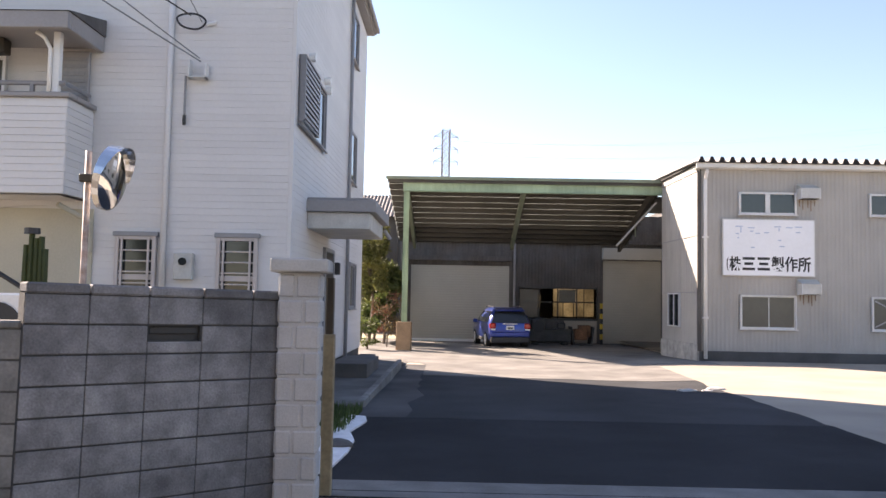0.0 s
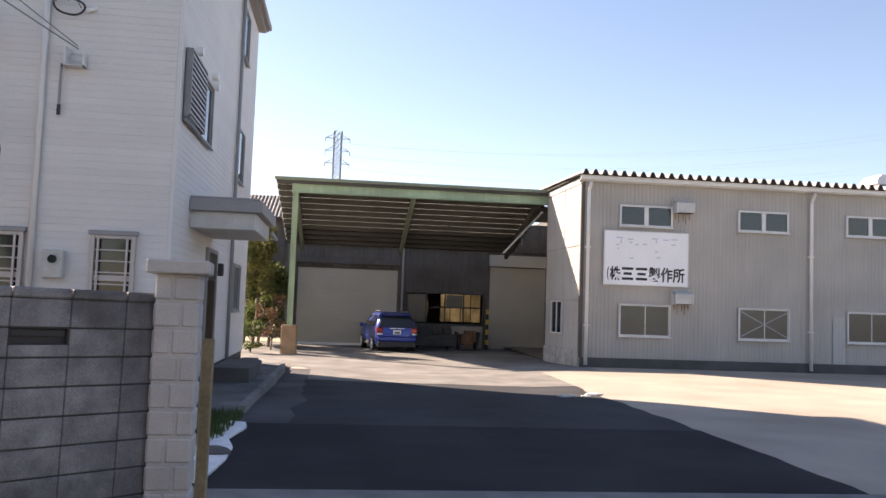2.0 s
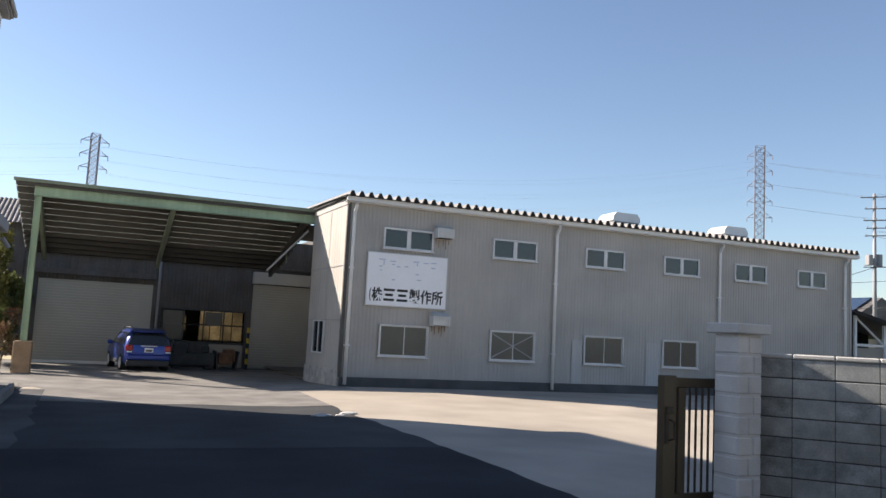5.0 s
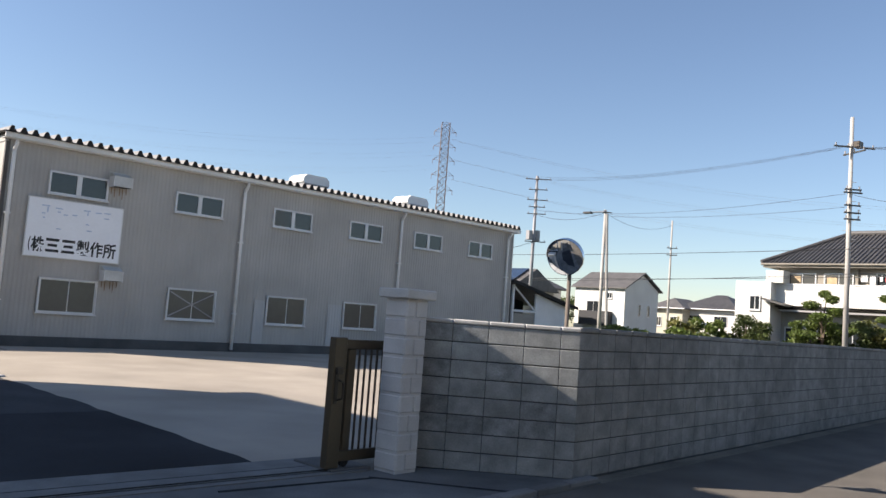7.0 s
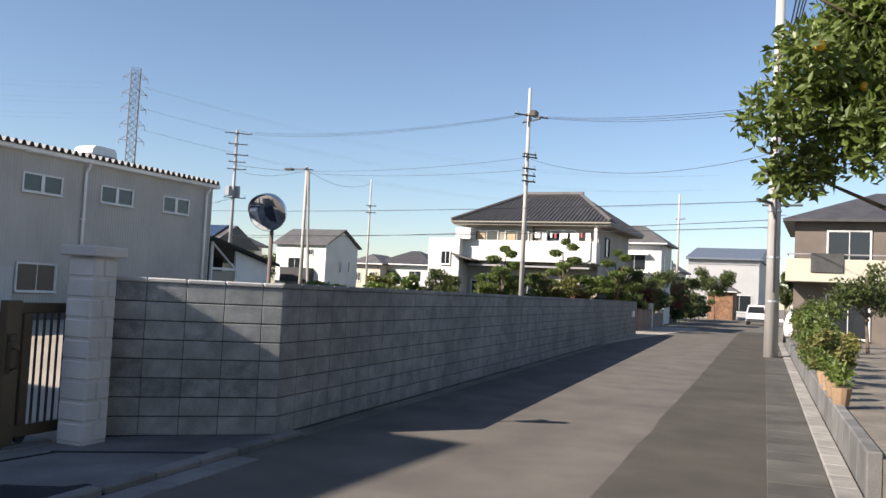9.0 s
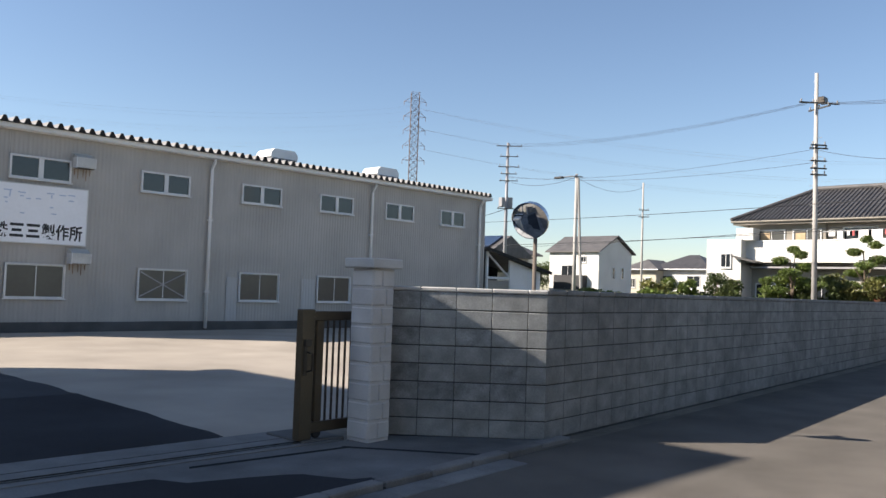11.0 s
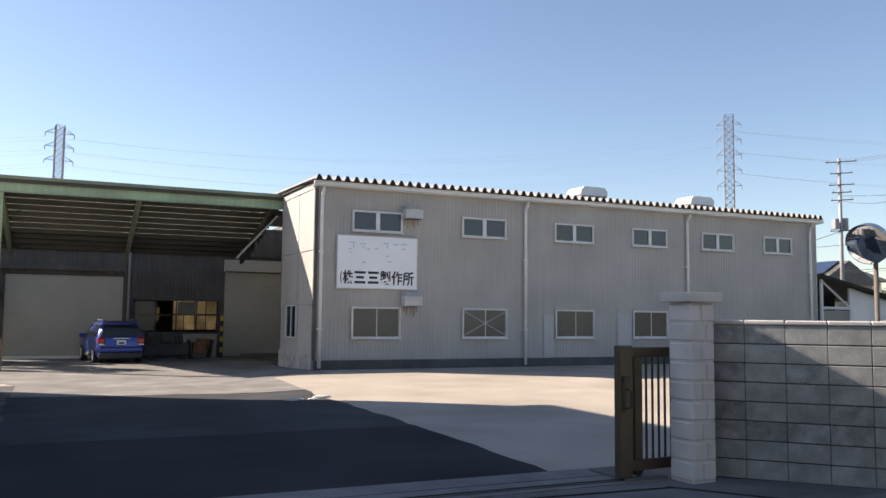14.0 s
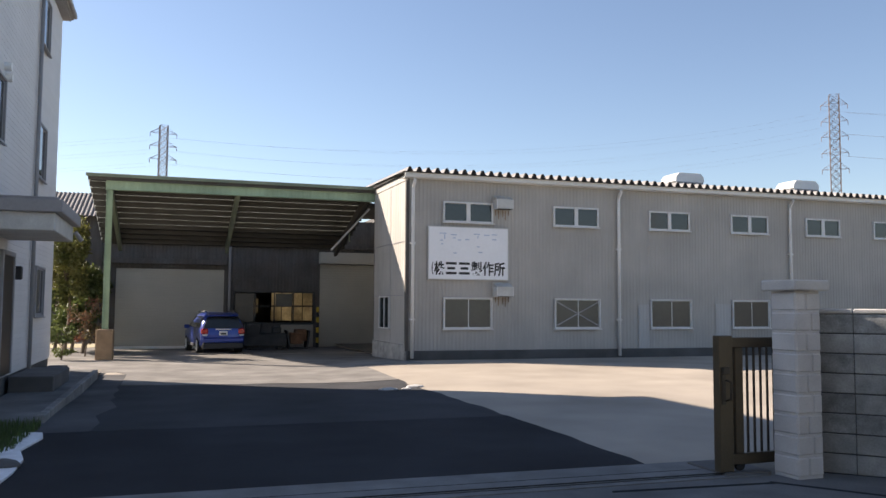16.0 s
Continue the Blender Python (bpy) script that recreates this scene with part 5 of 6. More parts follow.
        part("roof_rail", tube([(s * 0.56, 0.5, 1.64), (s * 0.56, 0.6, 1.69), (s * 0.56, 2.2, 1.7), (s * 0.56, 2.4, 1.66)], 0.02, 6), "plastic", t)
        part("sill_trim", boxes((s * 0.86 - 0.02, s * 0.86 + 0.02, 1.15, 3.05, 0.28, 0.4), bevel=0.008), "plastic", t)
        for y in (0.82, 3.5):
            w = part("wheel", tube([(s * 0.66, y, 0.33), (s * 0.885, y, 0.33)], 0.33, 24), "rubber", t)
            part("rim", tube([(s * 0.87, y, 0.33), (s * 0.897, y, 0.33)], 0.22, 16), "alu", w)
    part("rear_bumper", boxes((-0.82, 0.82, -0.06, 0.2, 0.46, 0.68), bevel=0.05), paint, t)
    part("bumper_lower", boxes((-0.8, 0.8, -0.05, 0.2, 0.22, 0.47), bevel=0.04), "plastic", t)
    part("tailgate_trim", boxes((-0.3, 0.3, -0.035, 0.02, 0.98, 1.02), bevel=0.006), "alu", t)
    pl = part("number_plate", boxes((-0.165, 0.165, -0.035, 0.0, 0.76, 0.93), bevel=0.004), "plate", t)
    part("plate_bar", boxes((-0.11, 0.11, -0.039, -0.034, 0.79, 0.86)), "ink", pl)
    part("rear_wiper", tube([(0.0, -0.03, 1.05), (0.28, 0.0, 1.16)], 0.01, 5), "plastic", t)
    return t


car(deeper(2.2, 27.7, 0.0, 1.1) @ Matrix.Scale(0.845, 4) @ pose(0, 0, 0, 0, 0, 8), "car_blue", "blue compact wagon parked tail-out under the canopy")

# ---- neighbours, gardens and street beyond ----


def hip_roof(x0, x1, y0, y1, z, zr, ra, rb, along="y", lift=0.12):
    """A hipped roof slab: eaves rectangle, ridge from ra to rb along one axis."""
    bm = bmesh.new()
    lo = [bm.verts.new(p) for p in ((x0, y0, z), (x1, y0, z), (x1, y1, z), (x0, y1, z))]
    hi = [bm.verts.new((p.co.x, p.co.y, z + lift)) for p in lo]
    c = (x0 + x1) / 2 if along == "y" else (y0 + y1) / 2
    a, b = (bm.verts.new((c, ra, zr)), bm.verts.new((c, rb, zr))) if along == "y" else (bm.verts.new((ra, c, zr)), bm.verts.new((rb, c, zr)))
    bm.faces.new(lo[::-1])
    for i in range(4):
        bm.faces.new((lo[i], lo[(i + 1) % 4], hi[(i + 1) % 4], hi[i]))
    if along == "y":
        for f in ((hi[0], hi[1], a), (hi[1], hi[2], b, a), (hi[2], hi[3], b), (hi[3], hi[0], a, b)):
            bm.faces.new(f)
    else:
        for f in ((hi[0], hi[1], b, a), (hi[1], hi[2], b), (hi[2], hi[3], a, b), (hi[3], hi[0], a)):
            bm.faces.new(f)
    return bm


def tile_rows(x0, x1, y0, y1, z, zr, ra, rb, step=0.28):
    """Raised tile ridges running up the west and south slopes."""
    bm = bmesh.new()
    c = (x0 + x1) / 2
    y = y0 + 0.15
    while y < y1:
        top = c if ra <= y <= rb else (x0 + (c - x0) * ((y - y0) / (ra - y0) if y < ra else (y1 - y) / (y1 - rb)))
        zt = z + 0.12 + (zr - z - 0.12) * (top - x0) / (c - x0)
        tube([(x0 - 0.02, y, z + 0.14), (top, y, zt + 0.02)], 0.045, 5, bm)
        y += step
    x = x0 + 0.15
    while x < x1:
        k = (x - x0) / (c - x0) if x < c else (x1 - x) / (x1 - c)
        tube([(x, y0 - 0.02, z + 0.14), (x, y0 + (ra - y0) * k, z + 0.14 + (zr - z - 0.12) * k)], 0.045, 5, bm)
        x += step
    return bm




def west_window(parent, x, y, z, w, h, glass="glass_dark", frame_mat="alu"):
    return sliding_window(parent, pose(x, y, z, 0, 0, -90), w, h, glass, frame_mat, depth=0.06)


# tiled-roof house behind the street wall
hh = thing("house", pose(47.5, 10.4, 0), "two-storey white house with dark tiled hip roof and long balcony", "house")
part("wall", boxes((0.9, 9.0, 0.9, 9.2, -0.1, 6.04)), "render_grey", hh)
part("store_room", boxes((0.55, 0.89, 4.9, 9.2, 3.6, 5.93)), "soffit", hh, "beige upper wall")
part("roof", hip_roof(0, 9.6, 0, 10.1, 6.05, 8.35, 3.2, 6.9), "tile", hh, "dark grey tiled roof")
tagged(part("roof_tiling", tile_rows(0, 9.6, 0, 10.1, 6.05, 8.35, 3.2, 6.9, 0.24), "tile", hh), kind="stuff")
part("ridge_cap", tube([(4.8, 3.0, 8.42), (4.8, 7.1, 8.42)], 0.16, 8), "tile_grey", hh)
for p, q in (((0.0, 0.0), (4.8, 3.2)), ((0.0, 10.1), (4.8, 6.9))):
    part("hip_cap", tube([(p[0], p[1], 6.25), (q[0], q[1], 8.42)], 0.11, 7), "tile_grey", hh)
part("eave_soffit", boxes((0.05, 9.5, 0.05, 10.0, 5.93, 6.05)), "soffit", hh)
part("gutter", tube([(-0.05, 0.0, 6.1), (-0.05, 10.1, 6.1)], 0.05, 6), "soffit", hh)
part("balcony", boxes((0.1, 0.25, 0.8, 9.3, 3.6, 4.98), (0.25, 0.9, 0.8, 0.95, 3.6, 4.98), (0.1, 0.9, 0.8, 9.3, 3.6, 3.75), bevel=0.02), "render_white", hh, "white balcony parapet")
part("balcony_seam", boxes((0.07, 0.1, 0.85, 9.25, 4.94, 5.0), bevel=0.01), "trim_white", hh)
part("balcony_post", boxes((0.15, 0.35, 0.82, 1.0, 4.98, 5.95)), "render_white", hh)
part("laundry_pole", tube([(0.55, 1.1, 5.6), (0.55, 5.2, 5.45)], 0.03, 6), "steel", hh)
for y, w, h, mt in ((1.3, 0.3, 0.4, "cloth_white"), (1.8, 0.1, 0.25, "cloth_red"), (2.0, 0.55, 0.5, "cloth_white"), (2.7, 0.5, 0.75, "cloth_white"), (3.4, 0.12, 0.3, "cloth_red"), (3.65, 0.14, 0.26, "cloth_white"), (4.0, 0.3, 0.45, "cloth_white"), (4.4, 0.35, 0.3, "cloth_white")):
    part("laundry", boxes((0.53, 0.57, y, y + w, 5.5 - h, 5.56), bevel=0.01), mt, hh, "washing hung on the pole")
part("quilt", prism([(1.15, 3.95), (1.35, 3.8), (3.1, 3.9), (3.35, 4.3), (3.4, 5.02), (1.15, 5.02)], "x", 0.0, 0.09), "cloth_white", hh, "white quilt hung over the balcony")
part("awning", boxes((0.1, 0.9, 1.2, 9.0, 3.4, 3.5)), "eave", hh)
for y in (5.9, 7.9):
    w = west_window(hh, 0.54, y, 4.1, 1.5, 1.5, "glass_low")
    part("curtain", boxes((-0.62, -0.08, -0.06, -0.045, 0.5, 1.35)), "curtain", w, "tan shade behind the pane")
west_window(hh, 0.88, 3.2, 4.1, 1.7, 1.6)
for y in (2.4, 5.2, 8.0):
    west_window(hh, 0.88, y, 0.6, 1.8, 1.9)
sliding_window(hh, pose(2.9, 0.88, 4.3), 0.9, 1.1, "glass_dark", "bronze_dark")
part("wing", boxes((-0.6, 1.4, 9.2, 11.3, -0.1, 5.05), (-0.4, 1.2, 8.6, 9.6, 5.0, 5.7)), "render_white", hh, "white side wing")
part("wing_roof", prism([(8.2, 3.75), (9.6, 4.1), (9.6, 4.0), (8.2, 3.65)], "x", -1.0, 0.1), "tile", hh)
west_window(hh, -0.62, 10.1, 3.4, 0.6, 0.8)

# white gabled house across the field
wh2 = thing("house", pose(63, 39.8, 0), "white gabled house with grey roof and dark balcony", "house")
part("wall", prism([(0, -0.1), (5.5, -0.1), (5.5, 5.35), (2.75, 6.75), (0, 5.35)], "y", 0, 5.4), "render_white", wh2)
for sgn in (0, 1):
    prf = [(-0.3, 5.28), (2.75, 6.84), (2.75, 6.96), (-0.3, 5.4)] if not sgn else [(5.8, 5.28), (2.75, 6.84), (2.75, 6.96), (5.8, 5.4)]
    part("roof", prism(prf, "y", -0.3, 5.7), "tile_grey", wh2, "grey slate roof")
part("balcony", boxes((-0.7, -0.6, 1.2, 4.4, 1.9, 3.2), (-0.6, 0, 1.2, 1.3, 1.9, 3.2), (-0.6, 0, 4.3, 4.4, 1.9, 3.2), bevel=0.02), "plastic", wh2, "dark balcony panel")
west_window(wh2, -0.01, 3.3, 2.6, 1.4, 1.5)
west_window(wh2, -0.01, 1.6, 4.4, 0.5, 0.5)
for x in (2.4, 3.9):
    fixed_window(wh2, pose(x, -0.01, 3.0), 0.35, 1.0)


def plain_house(x, y, w, d, h, hr, wall_mat, roof_mat, label, windows=(), south=()):
    t = thing("house", pose(x, y, 0), label, "house")
    part("wall", boxes((0.5, w - 0.5, 0.5, d - 0.5, -0.1, h)), wall_mat, t)
    k = min(w, d) * 0.42
    part("roof", hip_roof(0, w, 0, d, h, hr, k if d >= w else k, (d if d >= w else w) - k, "y" if d >= w else "x"), roof_mat, t)
    part("gutter", tube([(-0.05, 0, h + 0.05), (-0.05, d, h + 0.05)], 0.06, 6), "trim_white", t)
    for yy, z, ww, hh2 in windows:
        west_window(t, 0.49, yy, z, ww, hh2)
    for xx, z, ww, hh2 in south:
        sliding_window(t, pose(xx, 0.49, z), ww, hh2, "glass_dark", "alu", depth=0.06)
    return t


second = plain_house(65.6, 10.3, 5.6, 6.0, 6.2, 7.9, "render_white", "tile_grey", "white two-storey house with grey tiled hip roof", ((2.6, 4.2, 1.8, 1.3), (2.6, 1.0, 1.8, 1.7)), ((2.0, 4.2, 0.8, 1.2), (5.0, 4.0, 1.2, 1.2)))
for z in (5.35, 3.95):
    part("window_hood", boxes((-0.05, 0.48, 1.4, 3.9, z, z + 0.14), bevel=0.01), "trim_white", second)
part("bay_roof", boxes((-0.6, 0.5, 1.2, 4.2, 3.4, 3.55), (-0.35, 0.5, 1.4, 4.0, 3.0, 3.4)), "tile_grey", second)
plain_house(84, 12.2, 8, 6.0, 4.8, 6.8, "render_white", "tile_grey", "low white house with brown-grey roof", ((2.2, 1.6, 1.6, 1.5),))
plain_house(76.5, 41.5, 7, 4.6, 4.2, 5.4, "cream", "tile_grey", "cream house with grey hip roof", ((1.4, 2.2, 0.6, 1.2), (3.2, 2.4, 0.6, 0.9)))
plain_house(78, 36.6, 7, 7.0, 4.3, 6.0, "render_white", "tile", "house with dark hip roof beyond the gardens", ((2.0, 2.6, 1.4, 1.1), (5.0, 2.6, 1.4, 1.1)))
plain_house(60, 47.5, 5, 4, 5.0, 6.2, "render_white", "tile_grey", "pale house with grey roof far across the field", ((2.0, 3.2, 1.2, 1.0),))
plain_house(62, 53.0, 6, 5, 4.6, 6.2, "cream", "tile", "cream house with dark roof far across the field")
plain_house(92, 22.0, 9, 8, 5.4, 7.2, "render_white", "tile", "white house with dark roof behind the gardens")
plain_house(108, 9.0, 6, 4, 3.4, 4.8, "rust", "tile_grey", "small rust-brown house near the street end")
tree("garden_tree", 66.5, 1.7, 0, 4.2, 0.9, "leaf_dark", 63, "dark green tree beside the far front yard", 0.12, 4500, group="garden shrubs")
far = thing("hall", pose(118, 7.2, 0), "long white hall with blue-grey metal roof", "hall")
part("wall", boxes((0, 20, 0, 9.2, -0.1, 8.0)), "hall", far)
part("roof", prism([(-0.6, 7.95), (20.6, 7.95), (20.6, 8.2), (10, 10.2), (-0.6, 8.2)], "y", -0.3, 9.5), "roof_blue", far, "blue-grey metal roof")
part("fascia", boxes((-0.1, 0, 0, 9.2, 7.3, 7.42)), "trim_grey", far)
west_window(far, -0.02, 2.4, 1.0, 3.0, 2.2)

# house with balcony on the right of the street
rh = thing("house", pose(40.8, -7.2, 0), "two-storey brown-grey house with cream balcony", "house")
# wall colour is darkened for a shadow that the scene does not cast
part("wall", boxes((0, 8, 0, 7.6, -0.1, 5.6)), "shade_wall", rh)
part("roof", hip_roof(-0.5, 8.5, -0.5, 8.1, 5.6, 7.4, 3.4, 4.2), "tile", rh)
part("balcony", boxes((-1.2, -1.05, 0.3, 7.9, 3.0, 3.9), (-1.05, 0, 7.75, 7.9, 3.0, 3.9), (-1.2, 0, 0.3, 7.9, 2.9, 3.02), bevel=0.015), "cream", rh, "cream balcony")
part("balcony_rail", tube([(-1.1, 0.3, 4.1), (-1.1, 7.85, 4.1), (0, 7.85, 4.1)], 0.03, 6), "trim_grey", rh)
part("blanket", boxes((-1.26, -1.2, 5.6, 6.9, 3.3, 4.14), bevel=0.02), "clutter", rh, "dark blanket over the rail")
for y in (2.0, 5.4):
    west_window(rh, -0.01, y, 3.3, 1.7, 1.9)
    west_window(rh, -0.01, y, 0.5, 1.7, 1.9)

# small open shed beside the factory's far end
shed = thing("shed", pose(31.2, 25.4, 0), "low timber lean-to shed with grey roof and pale side wall", "shed")
part("wall", prism([(1.9, -0.1), (4.3, -0.1), (4.3, 2.62), (1.9, 3.12)], "y", 0.0, 0.1), "trim_white", shed, "pale sheet wall")
part("side_wall", boxes((4.2, 4.3, 0.1, 4.0, -0.1, 2.6)), "trim_white", shed)
for x, h in ((0.06, 3.5), (1.84, 3.14)):
    part("post", boxes((x - 0.06, x + 0.06, 0.0, 0.12, -0.1, h), bevel=0.01), "trim_white", shed)
part("rail", boxes((0.12, 1.78, 0.02, 0.1, 2.16, 2.28), bevel=0.01), "trim_white", shed)
part("brace", tube([(0.1, 0.06, 3.42), (1.75, 0.06, 2.3)], 0.05, 6), "trim_white", shed)
part("board", boxes((0.1, 1.8, 0.06, 0.1, 0.0, 2.1)), "render_grey", shed)
# near-black panel stands for the shade inside the open shed
part("dark_rear", boxes((0.0, 3.9, 2.6, 2.7, -0.1, 3.1)), "clutter", shed)
part("roof", prism([(-0.4, 3.62), (4.9, 2.56), (4.9, 2.66), (-0.4, 3.72)], "y", -0.3, 4.2), "tile_grey", shed, "grey sloping roof")
part("roof_edge", prism([(-0.4, 3.58), (4.9, 2.52), (4.9, 2.67), (-0.4, 3.73)], "y", -0.34, -0.302), "roof_end", shed, "dark roof edge")
sol = thing("solar_house", pose(53.5, 45.0, 0), "pale house with solar panels on its roof", "house")
part("wall", boxes((0, 6, 0, 5, -0.1, 4.6)), "render_grey", sol)
part("roof", prism([(-0.4, 4.5), (3, 6.4), (6.4, 4.5)], "y", -0.4, 5.4), "tile_grey", sol)
part("solar_panel", prism([(-0.1, 4.85), (2.7, 6.42), (2.75, 6.35), (-0.05, 4.78)], "y", 0.3, 4.7), "solar", sol)

# field behind the street wall and garden walls along the street
sheet("field", [(31, 8.2), (62, 11.0), (62, 60), (31, 60)], -0.2, 0.0, "grass", "rough green field behind the wall")
gw = thing("garden_wall", pose(48.2, 8.75, 0), "brown garden wall with gate openings", "wall", kind="structure")
for a, b, z in ((0, 5.5, 1.25), (7.0, 15.0, 0.9), (16.5, 30, 1.1)):
    part("wall_panel", boxes((a, b, 0, 0.2, -0.1, z), bevel=0.02), "brown_wall", gw, m=pose(0, a * STREET * 0.6, 0, 0, 0, 3.3))
    part("gate_post", boxes((b + 0.1, b + 0.4, -0.05, 0.3, -0.1, z + 0.35), bevel=0.02), "render_white", gw, m=pose(0, a * STREET * 0.6, 0, 0, 0, 3.3))


def conifer_cloud(x, y, h, seed, label):
    """A garden pine cut into flat cloud pads."""
    rng = random.Random(seed)
    pads = []
    for i in range(9):
        f = i / 8
        a = i * 2.4
        r = (1 - f) * 0.9 + 0.6
        pads.append(((math.cos(a) * r * 0.7, math.sin(a) * r * 0.7, h * (0.42 + 0.55 * f)), (r * 0.52, r * 0.52, 0.22)))
    return tree("garden_pine", x, y, 0, h, 1.0, "leaf", seed, label, 0.07, 10000, pads, 0.09)


conifer_cloud(41.6, 14.6, 4.25, 11, "cloud-pruned green garden pine")
conifer_cloud(45.5, 12.4, 5.0, 12, "cloud-pruned green garden pine before the balcony")
conifer_cloud(46.9, 9.75, 4.5, 13, "cloud-pruned garden pine by the corner")
hedge_rows = [  # x, y, height, spread, leaf kind
    (38.5, 19.0, 2.4, 1.0, "leaf"), (39.5, 17.4, 2.8, 1.2, "leaf_dark"), (41.8, 15.2, 2.7, 1.2, "leaf"), (43.0, 14.0, 2.9, 1.2, "leaf_dark"), (44.2, 12.6, 2.8, 1.2, "leaf_yellow"),
    (45.6, 11.6, 2.7, 1.1, "leaf_red"), (46.6, 11.0, 2.8, 1.2, "leaf"), (48.3, 10.2, 2.7, 1.1, "leaf_yellow"), (50.0, 9.9, 3.0, 1.3, "leaf_dark"), (52.5, 10.3, 3.6, 1.2, "leaf_dark"),
    (55.0, 10.2, 2.8, 1.2, "leaf_red"), (58.0, 10.4, 3.4, 1.4, "leaf_yellow"), (61.0, 10.8, 3.6, 1.5, "leaf_dark"), (65.0, 10.6, 4.0, 1.5, "leaf_dark"), (72.0, 11.0, 3.6, 1.4, "leaf_red"),
    (34.0, 17.5, 1.9, 1.1, "leaf"), (36.0, 18.2, 2.2, 1.2, "leaf_yellow"), (33.2, 20.0, 2.0, 1.2, "leaf")]
for i, (x, y, h, s, k) in enumerate(hedge_rows):
    tree("garden_shrub", x, y, 0, h, s, k, 20 + i, {"leaf": "bushy green garden shrub behind the wall", "leaf_dark": "dense dark green garden shrub", "leaf_yellow": "loose yellow-green garden shrub", "leaf_red": "reddish autumn garden shrub by the wall"}[k], 0.1, 3600, group="garden shrubs", crown_from=0.2, trunk_r=0.05)
for i, (x, dy, h, s, k) in enumerate(((72.5, 0.9, 2.4, 1.2, "leaf_dark"), (75.5, 0.8, 2.6, 1.3, "leaf_red"), (79, 0.8, 2.5, 1.4, "leaf_dark"), (83, 0.7, 2.8, 1.5, "leaf_dark"), (87.5, 0.7, 2.4, 1.5, "leaf"), (92, 0.7, 2.6, 1.6, "leaf_dark"), (97, 0.8, 2.4, 1.6, "leaf_dark"))):
    tree("garden_shrub", x, left_edge(x) + dy - (x - 70) * 0.06, 0, h, s, k, 140 + i, "dense shrub at the far street edge", 0.13, 2200, group="garden shrubs", crown_from=0.1, trunk_r=0.05)
tree("garden_tree", 100.0, 10.6, 0, 6.0, 2.2, "leaf_dark", 61, "round dark green tree by the street", 0.14, 5000, group="garden shrubs")
for x, y, h, s in ((77, 11.6, 3.6, 1.6), (84.5, 12.6, 4.0, 1.9), (93, 13.2, 4.2, 2.2), (60, 62, 4, 3), (75, 55, 5, 3.4), (85, 48, 4, 3)):
    tree("garden_tree", x, y, 0, h, s, "leaf_dark", int(x), "distant dark green leafy tree", 0.17, 2600, group="garden shrubs")

# right-hand gardens: retaining wall, plants, clipped hedge, citrus tree
low = thing("garden_wall_low", pose(9.0, right_edge(9.0) - 0.62, 0), "low concrete garden wall with planting", "wall", kind="structure")
me = mesh_of("wall_block", boxes((0.005, 0.79, -0.14, 0.0, -0.1, 0.42), bevel=0.015), "kerb")
for i in range(38):
    part("wall_block", me, "kerb", low, m=pose(i * 0.8, i * 0.8 * 0.062, 0, 0, 0, 3.55))
sheet("garden_bed", [(8.5, -1.45), (40.0, 0.5), (40.0, -9), (8.5, -9)], -0.2, 0.36, "earth", "earth bed behind the low garden wall")
for i, (x, y, h, s, k) in enumerate(((20.6, -0.85, 1.5, 0.55, "leaf"), (22.2, -0.75, 1.45, 0.55, "leaf"), (24.0, -0.7, 1.3, 0.6, "leaf_yellow"), (26.0, -0.6, 1.6, 0.7, "leaf_dark"), (28.2, -0.5, 1.7, 0.8, "leaf_dark"), (31.5, -0.4, 1.6, 0.7, "leaf"), (17.0, -1.1, 1.0, 0.5, "leaf_yellow"), (18.6, -1.0, 1.2, 0.5, "leaf"))):
    tree("garden_shrub", x, y, 0.3, h, s, k, 70 + i, "low rounded shrub behind the street gutter", 0.05, 1700, group="garden shrubs", crown_from=0.1, trunk_r=0.03)
tree("garden_tree", 30.5, -2.2, 0.3, 2.9, 1.3, "leaf_dark", 90, "rounded dark green tree in a front garden", 0.08, 2600, group="garden shrubs")
for i, x in enumerate((13.0, 14.0, 15.0, 16.0)):
    pot = thing("flower_pot", pose(x, right_edge(x) - 0.72, 0.4), "brown clay flower pot with green plant", "flower pot", "flower pots")
    part("pot", tube([(0, 0, 0.0), (0, 0, 0.24)], 0.1, 12, taper=0.14), "footing", pot)
    part("plant", leaves_mesh("plant", [((0, 0, 0.4), (0.18, 0.18, 0.17))], 160, 0.05, "leaf", 100 + i), "leaf", pot)
cit = thing("citrus_tree", pose(9.6, -2.2, 0), "leafy citrus tree with yellow fruit overhanging the street", "tree")
part("trunk", tube([(0, 0, -0.1), (0.05, 0.1, 1.2), (-0.05, 0.3, 2.4), (-0.3, 0.6, 3.4)], 0.09, 8, taper=0.05), "bark", cit)
for k, (dx, dy, dz) in enumerate(((-0.9, 1.6, 3.6), (-0.6, 1.4, 4.6), (0.6, 0.9, 4.2), (-0.9, 0.3, 4.4), (-0.2, 1.5, 3.0), (0.5, -0.5, 4.0))):
    part("limb", tube([(-0.04, 0.25, 2.0 + 0.15 * k), (dx * 0.5, dy * 0.5, dz - 0.35), (dx, dy, dz)], 0.035, 6, taper=0.012), "bark", cit)
